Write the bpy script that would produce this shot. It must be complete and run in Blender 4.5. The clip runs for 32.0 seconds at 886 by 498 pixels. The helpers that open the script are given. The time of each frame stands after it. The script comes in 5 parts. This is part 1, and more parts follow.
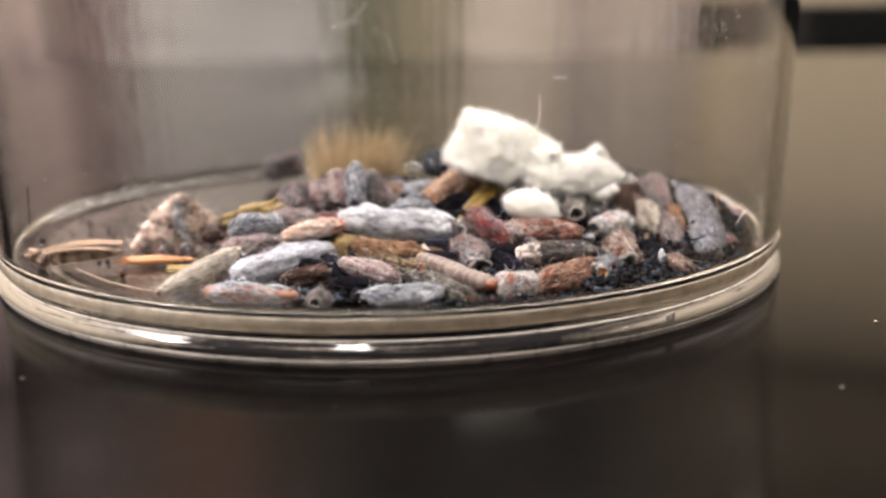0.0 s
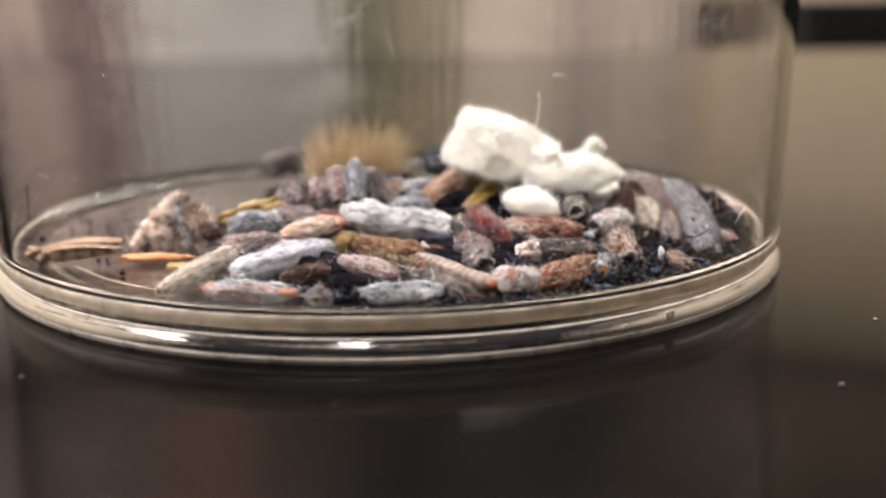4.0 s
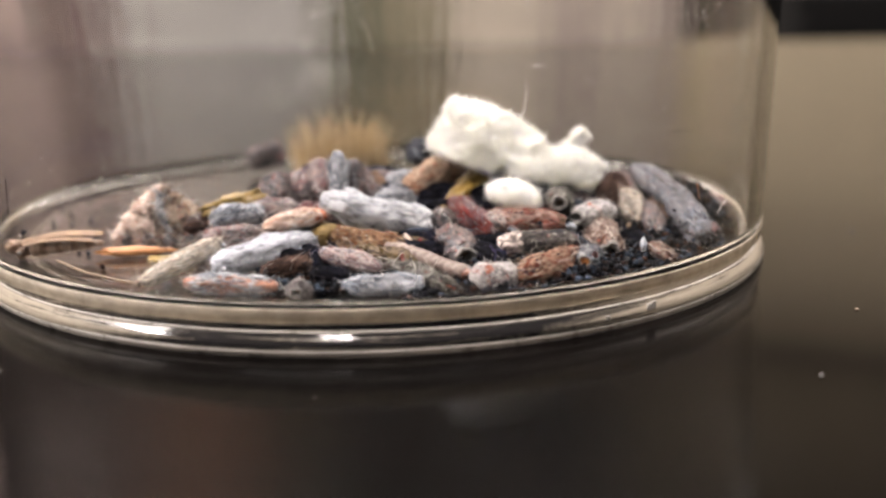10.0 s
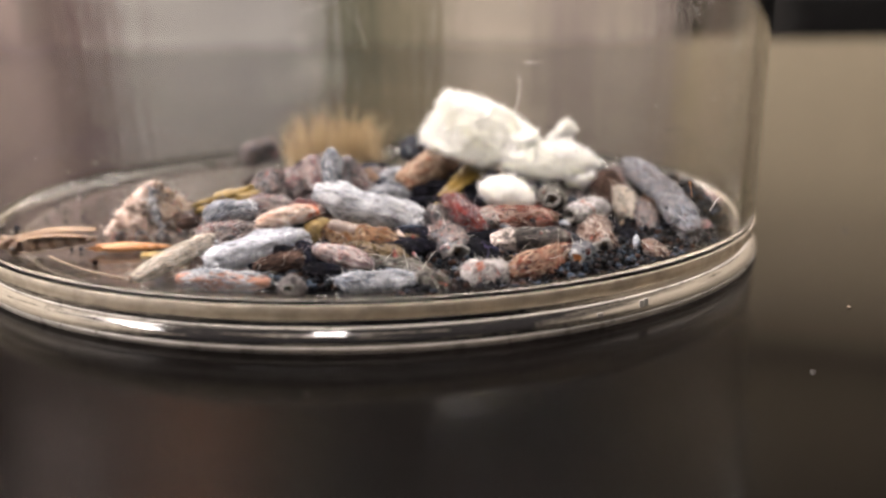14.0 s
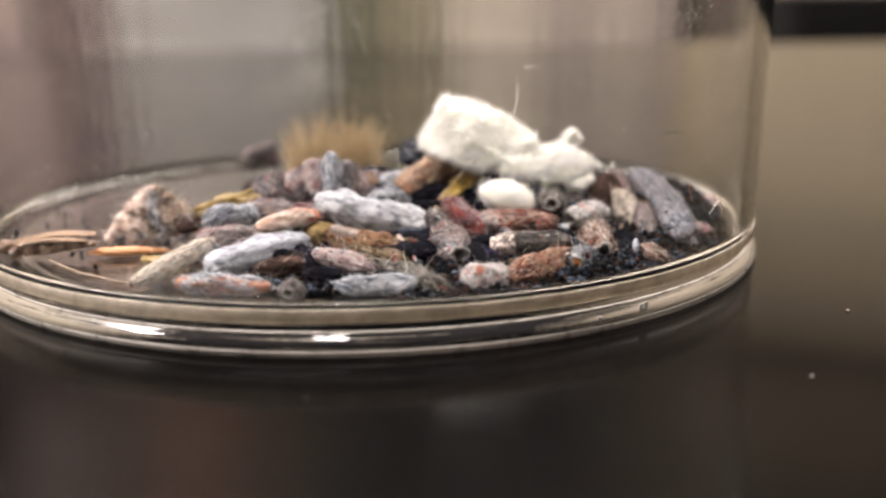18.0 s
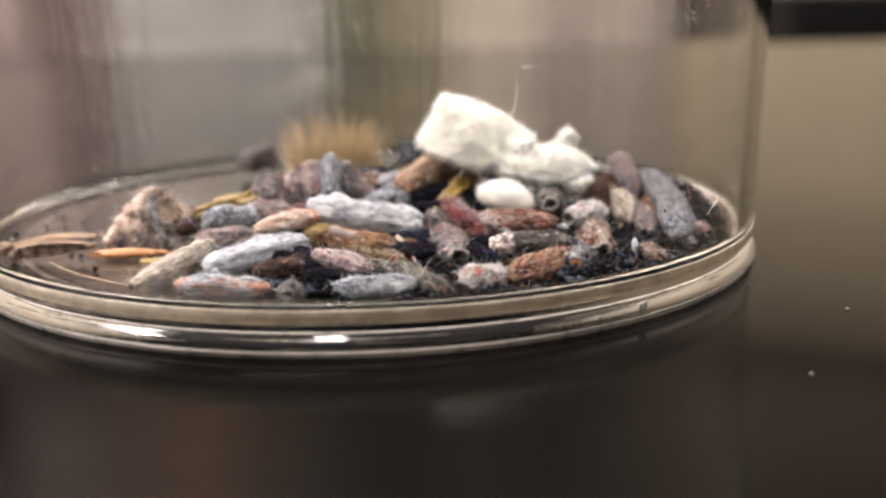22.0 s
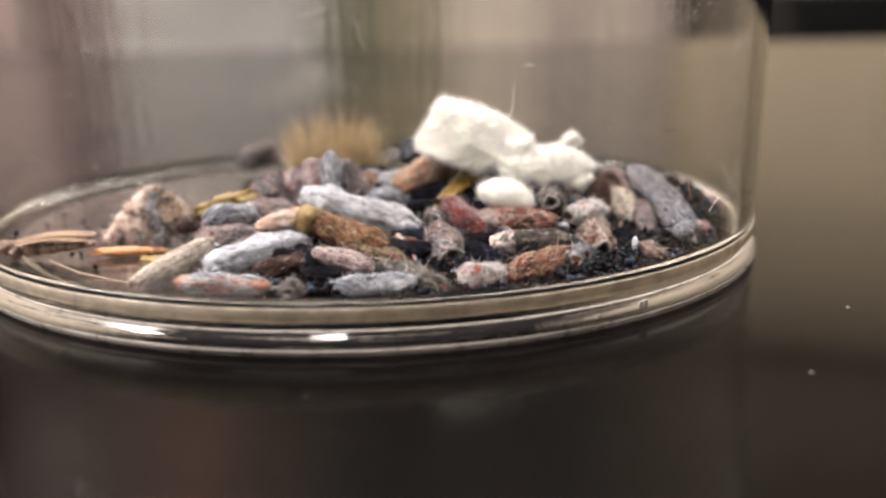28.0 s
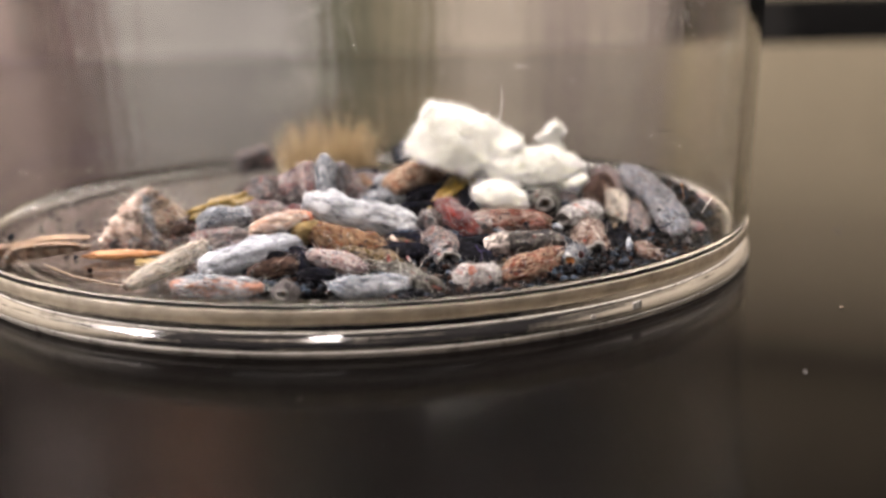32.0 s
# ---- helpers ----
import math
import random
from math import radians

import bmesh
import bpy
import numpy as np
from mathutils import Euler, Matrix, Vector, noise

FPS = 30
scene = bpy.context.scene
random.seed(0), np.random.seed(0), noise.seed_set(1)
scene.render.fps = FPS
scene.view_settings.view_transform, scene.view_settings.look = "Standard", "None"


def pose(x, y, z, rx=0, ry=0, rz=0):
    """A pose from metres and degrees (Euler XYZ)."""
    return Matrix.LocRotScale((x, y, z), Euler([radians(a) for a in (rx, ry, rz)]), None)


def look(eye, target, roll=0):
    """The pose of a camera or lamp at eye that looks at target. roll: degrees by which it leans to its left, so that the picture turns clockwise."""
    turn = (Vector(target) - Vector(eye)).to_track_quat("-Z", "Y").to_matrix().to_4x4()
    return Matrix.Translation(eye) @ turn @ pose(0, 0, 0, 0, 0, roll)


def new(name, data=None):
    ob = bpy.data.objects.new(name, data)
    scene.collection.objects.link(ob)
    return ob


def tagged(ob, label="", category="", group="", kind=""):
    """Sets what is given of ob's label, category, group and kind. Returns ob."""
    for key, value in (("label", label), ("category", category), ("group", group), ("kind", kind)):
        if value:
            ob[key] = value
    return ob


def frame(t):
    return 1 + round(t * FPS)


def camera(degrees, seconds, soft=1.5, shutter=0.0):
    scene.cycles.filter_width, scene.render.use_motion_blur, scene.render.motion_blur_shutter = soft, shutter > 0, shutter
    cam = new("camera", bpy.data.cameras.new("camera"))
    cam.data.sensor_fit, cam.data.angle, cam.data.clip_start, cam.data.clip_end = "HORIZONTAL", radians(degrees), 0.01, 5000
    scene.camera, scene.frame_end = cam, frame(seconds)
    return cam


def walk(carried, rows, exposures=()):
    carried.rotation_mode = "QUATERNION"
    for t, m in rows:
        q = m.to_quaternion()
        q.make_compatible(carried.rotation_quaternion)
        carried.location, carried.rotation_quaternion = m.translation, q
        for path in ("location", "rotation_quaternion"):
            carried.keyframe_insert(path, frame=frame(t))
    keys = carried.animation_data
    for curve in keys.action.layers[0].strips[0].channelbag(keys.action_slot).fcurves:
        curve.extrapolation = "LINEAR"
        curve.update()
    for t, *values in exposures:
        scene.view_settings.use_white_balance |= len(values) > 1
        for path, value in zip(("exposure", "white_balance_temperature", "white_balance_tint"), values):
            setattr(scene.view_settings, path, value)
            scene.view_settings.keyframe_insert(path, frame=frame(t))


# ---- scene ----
MM = 0.001
# ---- camera and its path: seconds, eye in mm, heading, downward tilt and lean in degrees ----
cam = camera(45.0, 32.0, soft=2.6)
cam.data.dof.use_dof = True
cam.data.dof.focus_distance = 0.068
cam.data.dof.aperture_fstop = 27.0

PATH = [
    (0, -0.000, -86.904, 19.874, 2.374, 13.028, -0.830),
    (0.5, -0.001, -86.914, 19.877, 2.385, 13.042, -0.840),
    (1, 0.000, -86.920, 19.878, 2.390, 13.048, -0.860),
    (1.5, 0.000, -86.919, 19.879, 2.388, 13.054, -0.877),
    (2, -0.001, -86.916, 19.879, 2.388, 13.052, -0.877),
    (2.5, -0.003, -86.911, 19.876, 2.390, 13.089, -0.860),
    (3, -0.005, -86.903, 19.872, 2.392, 13.148, -0.845),
    (3.5, -0.003, -86.899, 19.871, 2.394, 13.160, -0.851),
    (5.5, -0.001, -86.897, 19.871, 2.399, 13.148, -0.866),
    (6, -0.000, -86.898, 19.871, 2.404, 13.145, -0.871),
    (6.5, -0.001, -86.898, 19.872, 2.405, 13.153, -0.870),
    (7, -0.001, -86.895, 19.872, 2.404, 13.157, -0.877),
    (7.5, -0.000, -86.896, 19.871, 2.407, 13.160, -0.887),
    (8, 0.001, -86.898, 19.871, 2.414, 13.171, -0.898),
    (8.5, 0.003, -86.898, 19.872, 2.419, 13.174, -0.916),
    (9, 0.001, -86.898, 19.871, 2.426, 13.159, -0.933),
    (9.5, 0.092, -86.876, 19.837, 2.425, 13.220, -1.044),
    (10, 0.630, -86.733, 19.878, 2.847, 13.647, -0.968),
    (10.5, 0.751, -86.716, 19.777, 3.096, 13.762, -0.790),
    (11, 0.838, -86.754, 19.741, 3.086, 13.638, -0.781),
    (11.5, 0.830, -86.767, 19.758, 3.086, 13.643, -0.802),
    (12, 0.819, -86.782, 19.753, 3.089, 13.666, -0.804),
    (12.5, 0.802, -86.786, 19.752, 3.100, 13.707, -0.802),
    (13, 0.809, -86.773, 19.776, 3.092, 13.770, -0.793),
    (13.5, 0.835, -86.782, 19.776, 3.066, 13.765, -0.777),
    (14, 0.848, -86.797, 19.763, 3.053, 13.719, -0.775),
    (14.5, 0.830, -86.806, 19.771, 3.070, 13.681, -0.779),
    (16.5, 0.790, -86.832, 19.794, 3.105, 13.636, -0.797),
    (17, 0.775, -86.849, 19.809, 3.117, 13.602, -0.819),
    (17.5, 0.794, -86.860, 19.811, 3.101, 13.567, -0.817),
    (18, 0.837, -86.870, 19.823, 3.073, 13.544, -0.821),
    (18.5, 0.856, -86.864, 19.825, 3.061, 13.558, -0.831),
    (19, 0.841, -86.852, 19.838, 3.064, 13.590, -0.833),
    (19.5, 0.825, -86.860, 19.863, 3.070, 13.602, -0.818),
    (20, 0.816, -86.899, 19.844, 3.099, 13.577, -0.805),
    (20.5, 0.832, -86.914, 19.812, 3.114, 13.542, -0.854),
    (21, 0.877, -86.917, 19.798, 3.084, 13.510, -0.963),
    (21.5, 0.921, -86.939, 19.789, 3.049, 13.474, -1.066),
    (22, 0.906, -86.925, 19.784, 3.055, 13.481, -1.102),
    (22.5, 0.862, -86.885, 19.794, 3.072, 13.547, -1.090),
    (23, 0.868, -86.877, 19.811, 3.059, 13.575, -1.075),
    (23.5, 0.899, -86.877, 19.812, 3.032, 13.577, -1.069),
    (24, 0.921, -86.850, 19.782, 3.009, 13.610, -1.080),
    (24.5, 0.912, -86.831, 19.747, 3.018, 13.619, -1.080),
    (25, 0.894, -86.829, 19.729, 3.036, 13.608, -1.075),
    (25.5, 0.901, -86.848, 19.724, 3.031, 13.597, -1.080),
    (27.5, 0.890, -86.886, 19.754, 3.044, 13.588, -1.067),
    (28, 0.845, -86.908, 19.782, 3.083, 13.572, -1.047),
    (28.5, 0.792, -86.933, 19.770, 3.126, 13.534, -1.045),
    (29, 0.775, -86.942, 19.773, 3.139, 13.533, -1.043),
    (29.5, 0.803, -86.922, 19.787, 3.113, 13.541, -1.039),
    (30, 0.853, -86.902, 19.777, 3.069, 13.505, -1.049),
    (30.5, 0.924, -86.876, 19.770, 3.013, 13.458, -1.057),
    (31, 0.898, -86.935, 19.718, 3.153, 13.484, -1.083),
    (31.5, 1.112, -87.121, 19.626, 3.295, 13.598, -1.223),
    (32, 1.053, -87.024, 19.599, 3.225, 13.323, -1.269),
]


def view(ex, ey, ez, heading, tilt, lean):
    h, p = radians(heading), radians(tilt)
    way = Vector((math.sin(h) * math.cos(p), math.cos(h) * math.cos(p), -math.sin(p)))
    eye = Vector((ex, ey, ez)) * MM
    return look(eye, eye + way, lean)


walk(cam, [(r[0], view(*r[1:])) for r in PATH], exposures=[(0, -0.06), (32, -0.06)])

# ---- light: a windowless room lit by ceiling panels, three added as fill ----
world = bpy.data.worlds.new("room_air")
world.use_nodes = True
world.node_tree.nodes["Background"].inputs[0].default_value = (0.9, 0.95, 1.0, 1)
world.node_tree.nodes["Background"].inputs[1].default_value = 0.02
scene.world = world


# ---- materials ----
def mat(name):
    m = bpy.data.materials.new(name)
    m.use_nodes = True
    nt = m.node_tree
    return m, nt, nt.nodes["Principled BSDF"]


def node(nt, kind, **inputs):
    n = nt.nodes.new(kind)
    for k, v in inputs.items():
        n.inputs[k.replace("_", " ")].default_value = v
    return n


def ramp(nt, src, stops):
    n = nt.nodes.new("ShaderNodeValToRGB")
    el = n.color_ramp.elements
    while len(el) < len(stops):
        el.new(0.5)
    for e, (p, c) in zip(el, stops):
        e.position = p
        e.color = (c, c, c, 1) if isinstance(c, (int, float)) else (*c, 1)
    nt.links.new(src, n.inputs[0])
    return n.outputs[0]


def mixc(nt, fac, a, b, mode="MIX"):
    n = nt.nodes.new("ShaderNodeMix")
    n.data_type, n.blend_type = "RGBA", mode
    for sock, v in ((n.inputs[0], fac), (n.inputs[6], a), (n.inputs[7], b)):
        if hasattr(v, "links"):
            nt.links.new(v, sock)
        elif isinstance(v, (int, float)):
            sock.default_value = v
        else:
            sock.default_value = (*v, 1)
    return n.outputs[2]


def coords(nt, stretch=(1, 1, 1), vary=True):
    tc = nt.nodes.new("ShaderNodeTexCoord")
    mp = nt.nodes.new("ShaderNodeMapping")
    mp.inputs["Scale"].default_value = stretch
    nt.links.new(tc.outputs["Object"], mp.inputs["Vector"])
    if vary:
        oi = nt.nodes.new("ShaderNodeObjectInfo")
        nt.links.new(oi.outputs["Random"], mp.inputs["Location"])
    return mp.outputs[0]


def noisy(nt, vec, scale, detail=4.0, rough=0.6, distort=0.0):
    n = node(nt, "ShaderNodeTexNoise", Scale=scale, Detail=detail, Roughness=rough, Distortion=distort)
    nt.links.new(vec, n.inputs["Vector"])
    return n.outputs[0]


def bumped(nt, bsdf, src, dist, strength=1.0):
    b = node(nt, "ShaderNodeBump", Strength=strength, Distance=dist)
    nt.links.new(src, b.inputs["Height"])
    nt.links.new(b.outputs[0], bsdf.inputs["Normal"])


def felt(name, base, second, third, w2=0.5, w3=0.42, dark=0.36, tip=None, band=None, belly=None, scrap=(0.23, 0.042, 0.027), lint=(0.50, 0.475, 0.455)):
    """Matted fibre: streaky patches of three colours, wisps along the tube, specks and fine relief.
    tip: colour of the end up to x mm; band: colour of a ring at x mm; belly: colour below z mm;
    scrap and lint: colours of the scattered streaks."""
    m, nt, b = mat(name)
    v = coords(nt)
    ring = coords(nt, (1.0, 0.7, 0.7))
    long = coords(nt, (0.22, 1.7, 1.7))
    patch = coords(nt, (0.36, 1.0, 1.0))
    c = mixc(nt, ramp(nt, noisy(nt, patch, 900, 6, 0.62, 1.6), [(1 - w2 - 0.04, 0.0), (1 - w2 + 0.10, 1.0)]), base, second)
    c = mixc(nt, ramp(nt, noisy(nt, ring, 430, 6, 0.66, 2.2), [(1 - w3 - 0.03, 0.0), (1 - w3 + 0.08, 0.9)]), c, third)
    bend = nt.nodes.new("ShaderNodeVectorMath")
    bend.operation = "MULTIPLY_ADD"
    bend.inputs[1].default_value = (0.0007, 0.0007, 0.0007)
    stir = node(nt, "ShaderNodeTexNoise", Scale=2200.0, Detail=3.0)
    nt.links.new(v, stir.inputs["Vector"])
    nt.links.new(stir.outputs["Color"], bend.inputs[0])
    nt.links.new(coords(nt, (0.45, 1.0, 1.0)), bend.inputs[2])
    flake = node(nt, "ShaderNodeTexVoronoi", Scale=2100.0)
    nt.links.new(bend.outputs[0], flake.inputs["Vector"])
    split = nt.nodes.new("ShaderNodeSeparateColor")
    nt.links.new(flake.outputs["Color"], split.inputs[0])
    tones = [(0.0, tuple(0.25 * k for k in third)), (0.18, third), (0.42, base), (0.68, second), (0.95, tuple(min(0.62, 1.35 * k) for k in second))]
    c = mixc(nt, 0.5, c, ramp(nt, split.outputs[0], tones))
    for colour, stretch, scale, cut in ((scrap, (0.30, 1.0, 0.9), 950, 0.605), (tuple(0.22 * k for k in third), (0.34, 0.9, 1.1), 1250, 0.585), (lint, (0.26, 1.1, 1.0), 1350, 0.59)):
        c = mixc(nt, ramp(nt, noisy(nt, coords(nt, stretch), scale, 5, 0.65, 2.6), [(cut, 0.0), (cut + 0.05, 0.85)]), c, colour)
    wander = noisy(nt, v, 500, 4, 0.6)
    for colour, x0, x1 in ((tip[0], -99.0, tip[1]),) if tip else ((band[0], band[1] - 0.2, band[1] + 0.2),) if band else ():
        sep = nt.nodes.new("ShaderNodeSeparateXYZ")
        tc = nt.nodes.new("ShaderNodeTexCoord")
        nt.links.new(tc.outputs["Object"], sep.inputs[0])
        warp = nt.nodes.new("ShaderNodeMath")
        warp.operation = "MULTIPLY_ADD"
        warp.inputs[1].default_value = 0.0035
        nt.links.new(wander, warp.inputs[0])
        nt.links.new(sep.outputs["X"], warp.inputs[2])
        mid, half = (x0 + x1) / 2 * MM + 0.00175, (x1 - x0) / 2 * MM
        cmp = nt.nodes.new("ShaderNodeMath")
        cmp.operation = "COMPARE"
        cmp.inputs[1].default_value, cmp.inputs[2].default_value = mid, half
        nt.links.new(warp.outputs[0], cmp.inputs[0])
        c = mixc(nt, cmp.outputs[0], c, colour)
    if belly:
        sep = nt.nodes.new("ShaderNodeSeparateXYZ")
        tc = nt.nodes.new("ShaderNodeTexCoord")
        nt.links.new(tc.outputs["Object"], sep.inputs[0])
        warp = nt.nodes.new("ShaderNodeMath")
        warp.operation = "MULTIPLY_ADD"
        warp.inputs[1].default_value = 0.0012
        nt.links.new(wander, warp.inputs[0])
        nt.links.new(sep.outputs["Z"], warp.inputs[2])
        less = nt.nodes.new("ShaderNodeMath")
        less.operation = "LESS_THAN"
        less.inputs[1].default_value = belly[1] * MM + 0.0006
        nt.links.new(warp.outputs[0], less.inputs[0])
        c = mixc(nt, less.outputs[0], c, belly[0])
    fine = noisy(nt, long, 3000, 5, 0.7, 0.9)
    tuft = noisy(nt, coords(nt, (0.6, 1.0, 1.0)), 1300, 5, 0.66, 1.5)
    wisp = noisy(nt, coords(nt, (0.28, 1.2, 0.8)), 1900, 6, 0.75, 2.4)
    c = mixc(nt, ramp(nt, wisp, [(0.54, 0.0), (0.68, 0.6)]), c, tuple(1.35 * k + 0.008 for k in base))
    c = mixc(nt, 1.0, c, ramp(nt, tuft, [(0.37, 0.38), (0.57, 1.12)]), "MULTIPLY")
    c = mixc(nt, 1.0, c, ramp(nt, fine, [(0.36, 0.68), (0.60, 1.15)]), "MULTIPLY")
    c = mixc(nt, ramp(nt, noisy(nt, v, 2300, 3, 0.6, 1.0), [(dark - 0.02, 0.9), (dark + 0.05, 0.0)]), c, (0.02, 0.02, 0.028))
    nt.links.new(c, b.inputs["Base Color"])
    b.inputs["Roughness"].default_value = 0.95
    b.inputs["Specular IOR Level"].default_value = 0.02
    add = nt.nodes.new("ShaderNodeMath")
    add.operation = "ADD"
    nt.links.new(fine, add.inputs[0])
    nt.links.new(wisp, add.inputs[1])
    bumped(nt, b, add.outputs[0], 0.00013, 0.6)
    return m


WHITE, PALE, BLUE, SLATE = (0.60, 0.61, 0.63), (0.27, 0.285, 0.315), (0.095, 0.118, 0.16), (0.03, 0.034, 0.046)
PINK, CREAM = (0.31, 0.22, 0.195), (0.27, 0.24, 0.195)
TAN, NAVY, OLIVE, GAPSHADE = (0.19, 0.145, 0.11), (0.009, 0.010, 0.02), (0.10, 0.07, 0.02), (0.006, 0.0055, 0.007)


def strand_material(name, colours):
    m, nt, b = mat(name)
    pick = nt.nodes.new("ShaderNodeNewGeometry").outputs["Random Per Island"]
    nt.links.new(ramp(nt, pick, [((i + 0.5) / len(colours), c) for i, c in enumerate(colours)]), b.inputs["Base Color"])
    b.inputs["Roughness"].default_value = 0.9
    b.inputs["Specular IOR Level"].default_value = 0.05
    return m


PALETTE = {}


def felt_of(style, base, second, third, *rest, **more):
    """A felt and the strands that lie on it."""
    k = 0.92 if style in ("pale", "white", "pinkwhite", "creamtip", "tan") else 0.48 if style in ("pinkgrey", "ice", "orange", "granule", "speckle", "redolive", "red", "moss") else 0.78
    base, second, third = (tuple(k * v for v in c) for c in (base, second, third))
    lum = max(base)
    bright = tuple(min(0.55, 1.3 * v + 0.02) for v in second) if lum > 0.05 else second
    PALETTE[style] = strand_material("strands_" + style, [base, second, third, bright, base, tuple(0.3 * v for v in third), bright, second] if lum > 0.05 else [base, second, base, third, base])
    if style in ("pale", "white", "blue", "bluepink", "ice", "grey", "greyorange", "slate"):
        more = {"scrap": tuple(0.75 * v for v in third), "lint": (0.55, 0.56, 0.59), **more}
    elif style in ("pinkwhite", "salmon", "creamtip", "tan"):
        more = {"scrap": (0.42, 0.20, 0.145), "lint": (0.62, 0.58, 0.54), **more}
    elif style in ("dark", "bluedark", "umber", "oliveb"):
        more = {"scrap": second, "lint": tuple(1.3 * v for v in second), **more}
    return felt("felt_" + style, base, second, third, *rest, **more)


WARM = strand_material("warm_strands", [SLATE, (0.26, 0.04, 0.026), PINK, CREAM, (0.22, 0.09, 0.05), (0.05, 0.025, 0.02), (0.46, 0.38, 0.33), PALE])
COOL = strand_material("cool_strands", [BLUE, PALE, WHITE, SLATE, WHITE, (0.24, 0.15, 0.13), BLUE, SLATE])
FELT = {style: felt_of(style, *row[0], **(row[1] if len(row) > 1 else {})) for style, *row in (
    ("pale", ((0.43, 0.455, 0.505), (0.58, 0.60, 0.64), (0.18, 0.205, 0.25), 0.60, 0.38, 0.33)),
    ("white", ((0.55, 0.575, 0.63), (0.38, 0.40, 0.45), (0.24, 0.26, 0.31), 0.42, 0.34, 0.32)),
    ("tan", ((0.44, 0.37, 0.30), (0.50, 0.45, 0.40), (0.19, 0.185, 0.195), 0.5, 0.40, 0.38)),
    ("bluepink", ((0.24, 0.265, 0.315), (0.46, 0.475, 0.50), (0.12, 0.135, 0.17), 0.50, 0.40, 0.35), {"belly": ((0.38, 0.20, 0.145), 0.50)}),
    ("grey", ((0.14, 0.125, 0.13), (0.23, 0.21, 0.21), (0.07, 0.068, 0.08), 0.5, 0.40, 0.36)),
    ("moss", ((0.13, 0.125, 0.11), (0.26, 0.25, 0.235), (0.055, 0.048, 0.036), 0.48, 0.42, 0.40)),
    ("blue", ((0.165, 0.19, 0.24), (0.44, 0.455, 0.485), SLATE, 0.50, 0.38, 0.36)),
    ("slate", (SLATE, (0.06, 0.07, 0.09), (0.13, 0.13, 0.14), 0.48, 0.36, 0.38)),
    ("rust", ((0.31, 0.225, 0.155), (0.15, 0.078, 0.034), (0.20, 0.052, 0.034), 0.50, 0.42, 0.42)),
    ("greyred", ((0.155, 0.165, 0.195), (0.42, 0.36, 0.345), (0.26, 0.055, 0.04), 0.5, 0.38, 0.38)),
    ("banded", ((0.36, 0.35, 0.36), (0.52, 0.50, 0.49), (0.13, 0.135, 0.165), 0.5, 0.36, 0.36), {"band": ((0.30, 0.105, 0.065), -0.3)}),
    ("granule", ((0.25, 0.055, 0.03), (0.55, 0.40, 0.30), (0.06, 0.02, 0.014), 0.42, 0.42, 0.42)),
    ("greyorange", ((0.20, 0.215, 0.25), SLATE, (0.36, 0.36, 0.37), 0.45, 0.40, 0.36)),
    ("speckle", ((0.21, 0.19, 0.175), (0.05, 0.045, 0.05), (0.29, 0.265, 0.235), 0.48, 0.42, 0.44), {"tip": ((0.74, 0.64, 0.60), -1.0)}),
    ("red", ((0.30, 0.042, 0.032), (0.24, 0.24, 0.28), (0.40, 0.26, 0.24), 0.44, 0.36, 0.38)),
    ("redolive", ((0.42, 0.085, 0.055), (0.72, 0.56, 0.50), (0.15, 0.11, 0.055), 0.46, 0.40, 0.40), {"tip": ((0.36, 0.34, 0.34), -1.6)}),
    ("pinkwhite", ((0.64, 0.545, 0.49), (0.56, 0.42, 0.37), (0.42, 0.22, 0.16), 0.40, 0.24, 0.30)),
    ("creamtip", ((0.52, 0.375, 0.30), (0.60, 0.52, 0.46), (0.42, 0.20, 0.14), 0.45, 0.42, 0.34), {"tip": ((0.40, 0.135, 0.08), -1.55)}),
    ("orange", ((0.14, 0.06, 0.038), (0.50, 0.43, 0.39), (0.06, 0.028, 0.02), 0.45, 0.42, 0.40)),
    ("salmon", ((0.33, 0.25, 0.185), (0.40, 0.34, 0.28), (0.22, 0.075, 0.05), 0.5, 0.40, 0.38)),
    ("peach", ((0.36, 0.215, 0.15), (0.36, 0.30, 0.235), (0.23, 0.095, 0.052), 0.45, 0.40, 0.35)),
    # near black put into the felt for the shaded gaps
    ("dark", (GAPSHADE, NAVY, (0.015, 0.016, 0.02), 0.5, 0.40, 0.36)),
    ("umber", ((0.055, 0.034, 0.028), (0.15, 0.095, 0.075), (0.02, 0.016, 0.017), 0.45, 0.42, 0.40)),
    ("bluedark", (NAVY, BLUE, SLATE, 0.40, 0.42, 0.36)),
    ("pinkgrey", (PALE, (0.36, 0.265, 0.24), (0.065, 0.065, 0.08), 0.48, 0.42, 0.36)),
    ("oliveb", (OLIVE, TAN, SLATE, 0.5, 0.45, 0.40)),
    ("ice", ((0.15, 0.17, 0.22), (0.32, 0.33, 0.355), (0.27, 0.185, 0.16), 0.40, 0.36, 0.34)),
)}


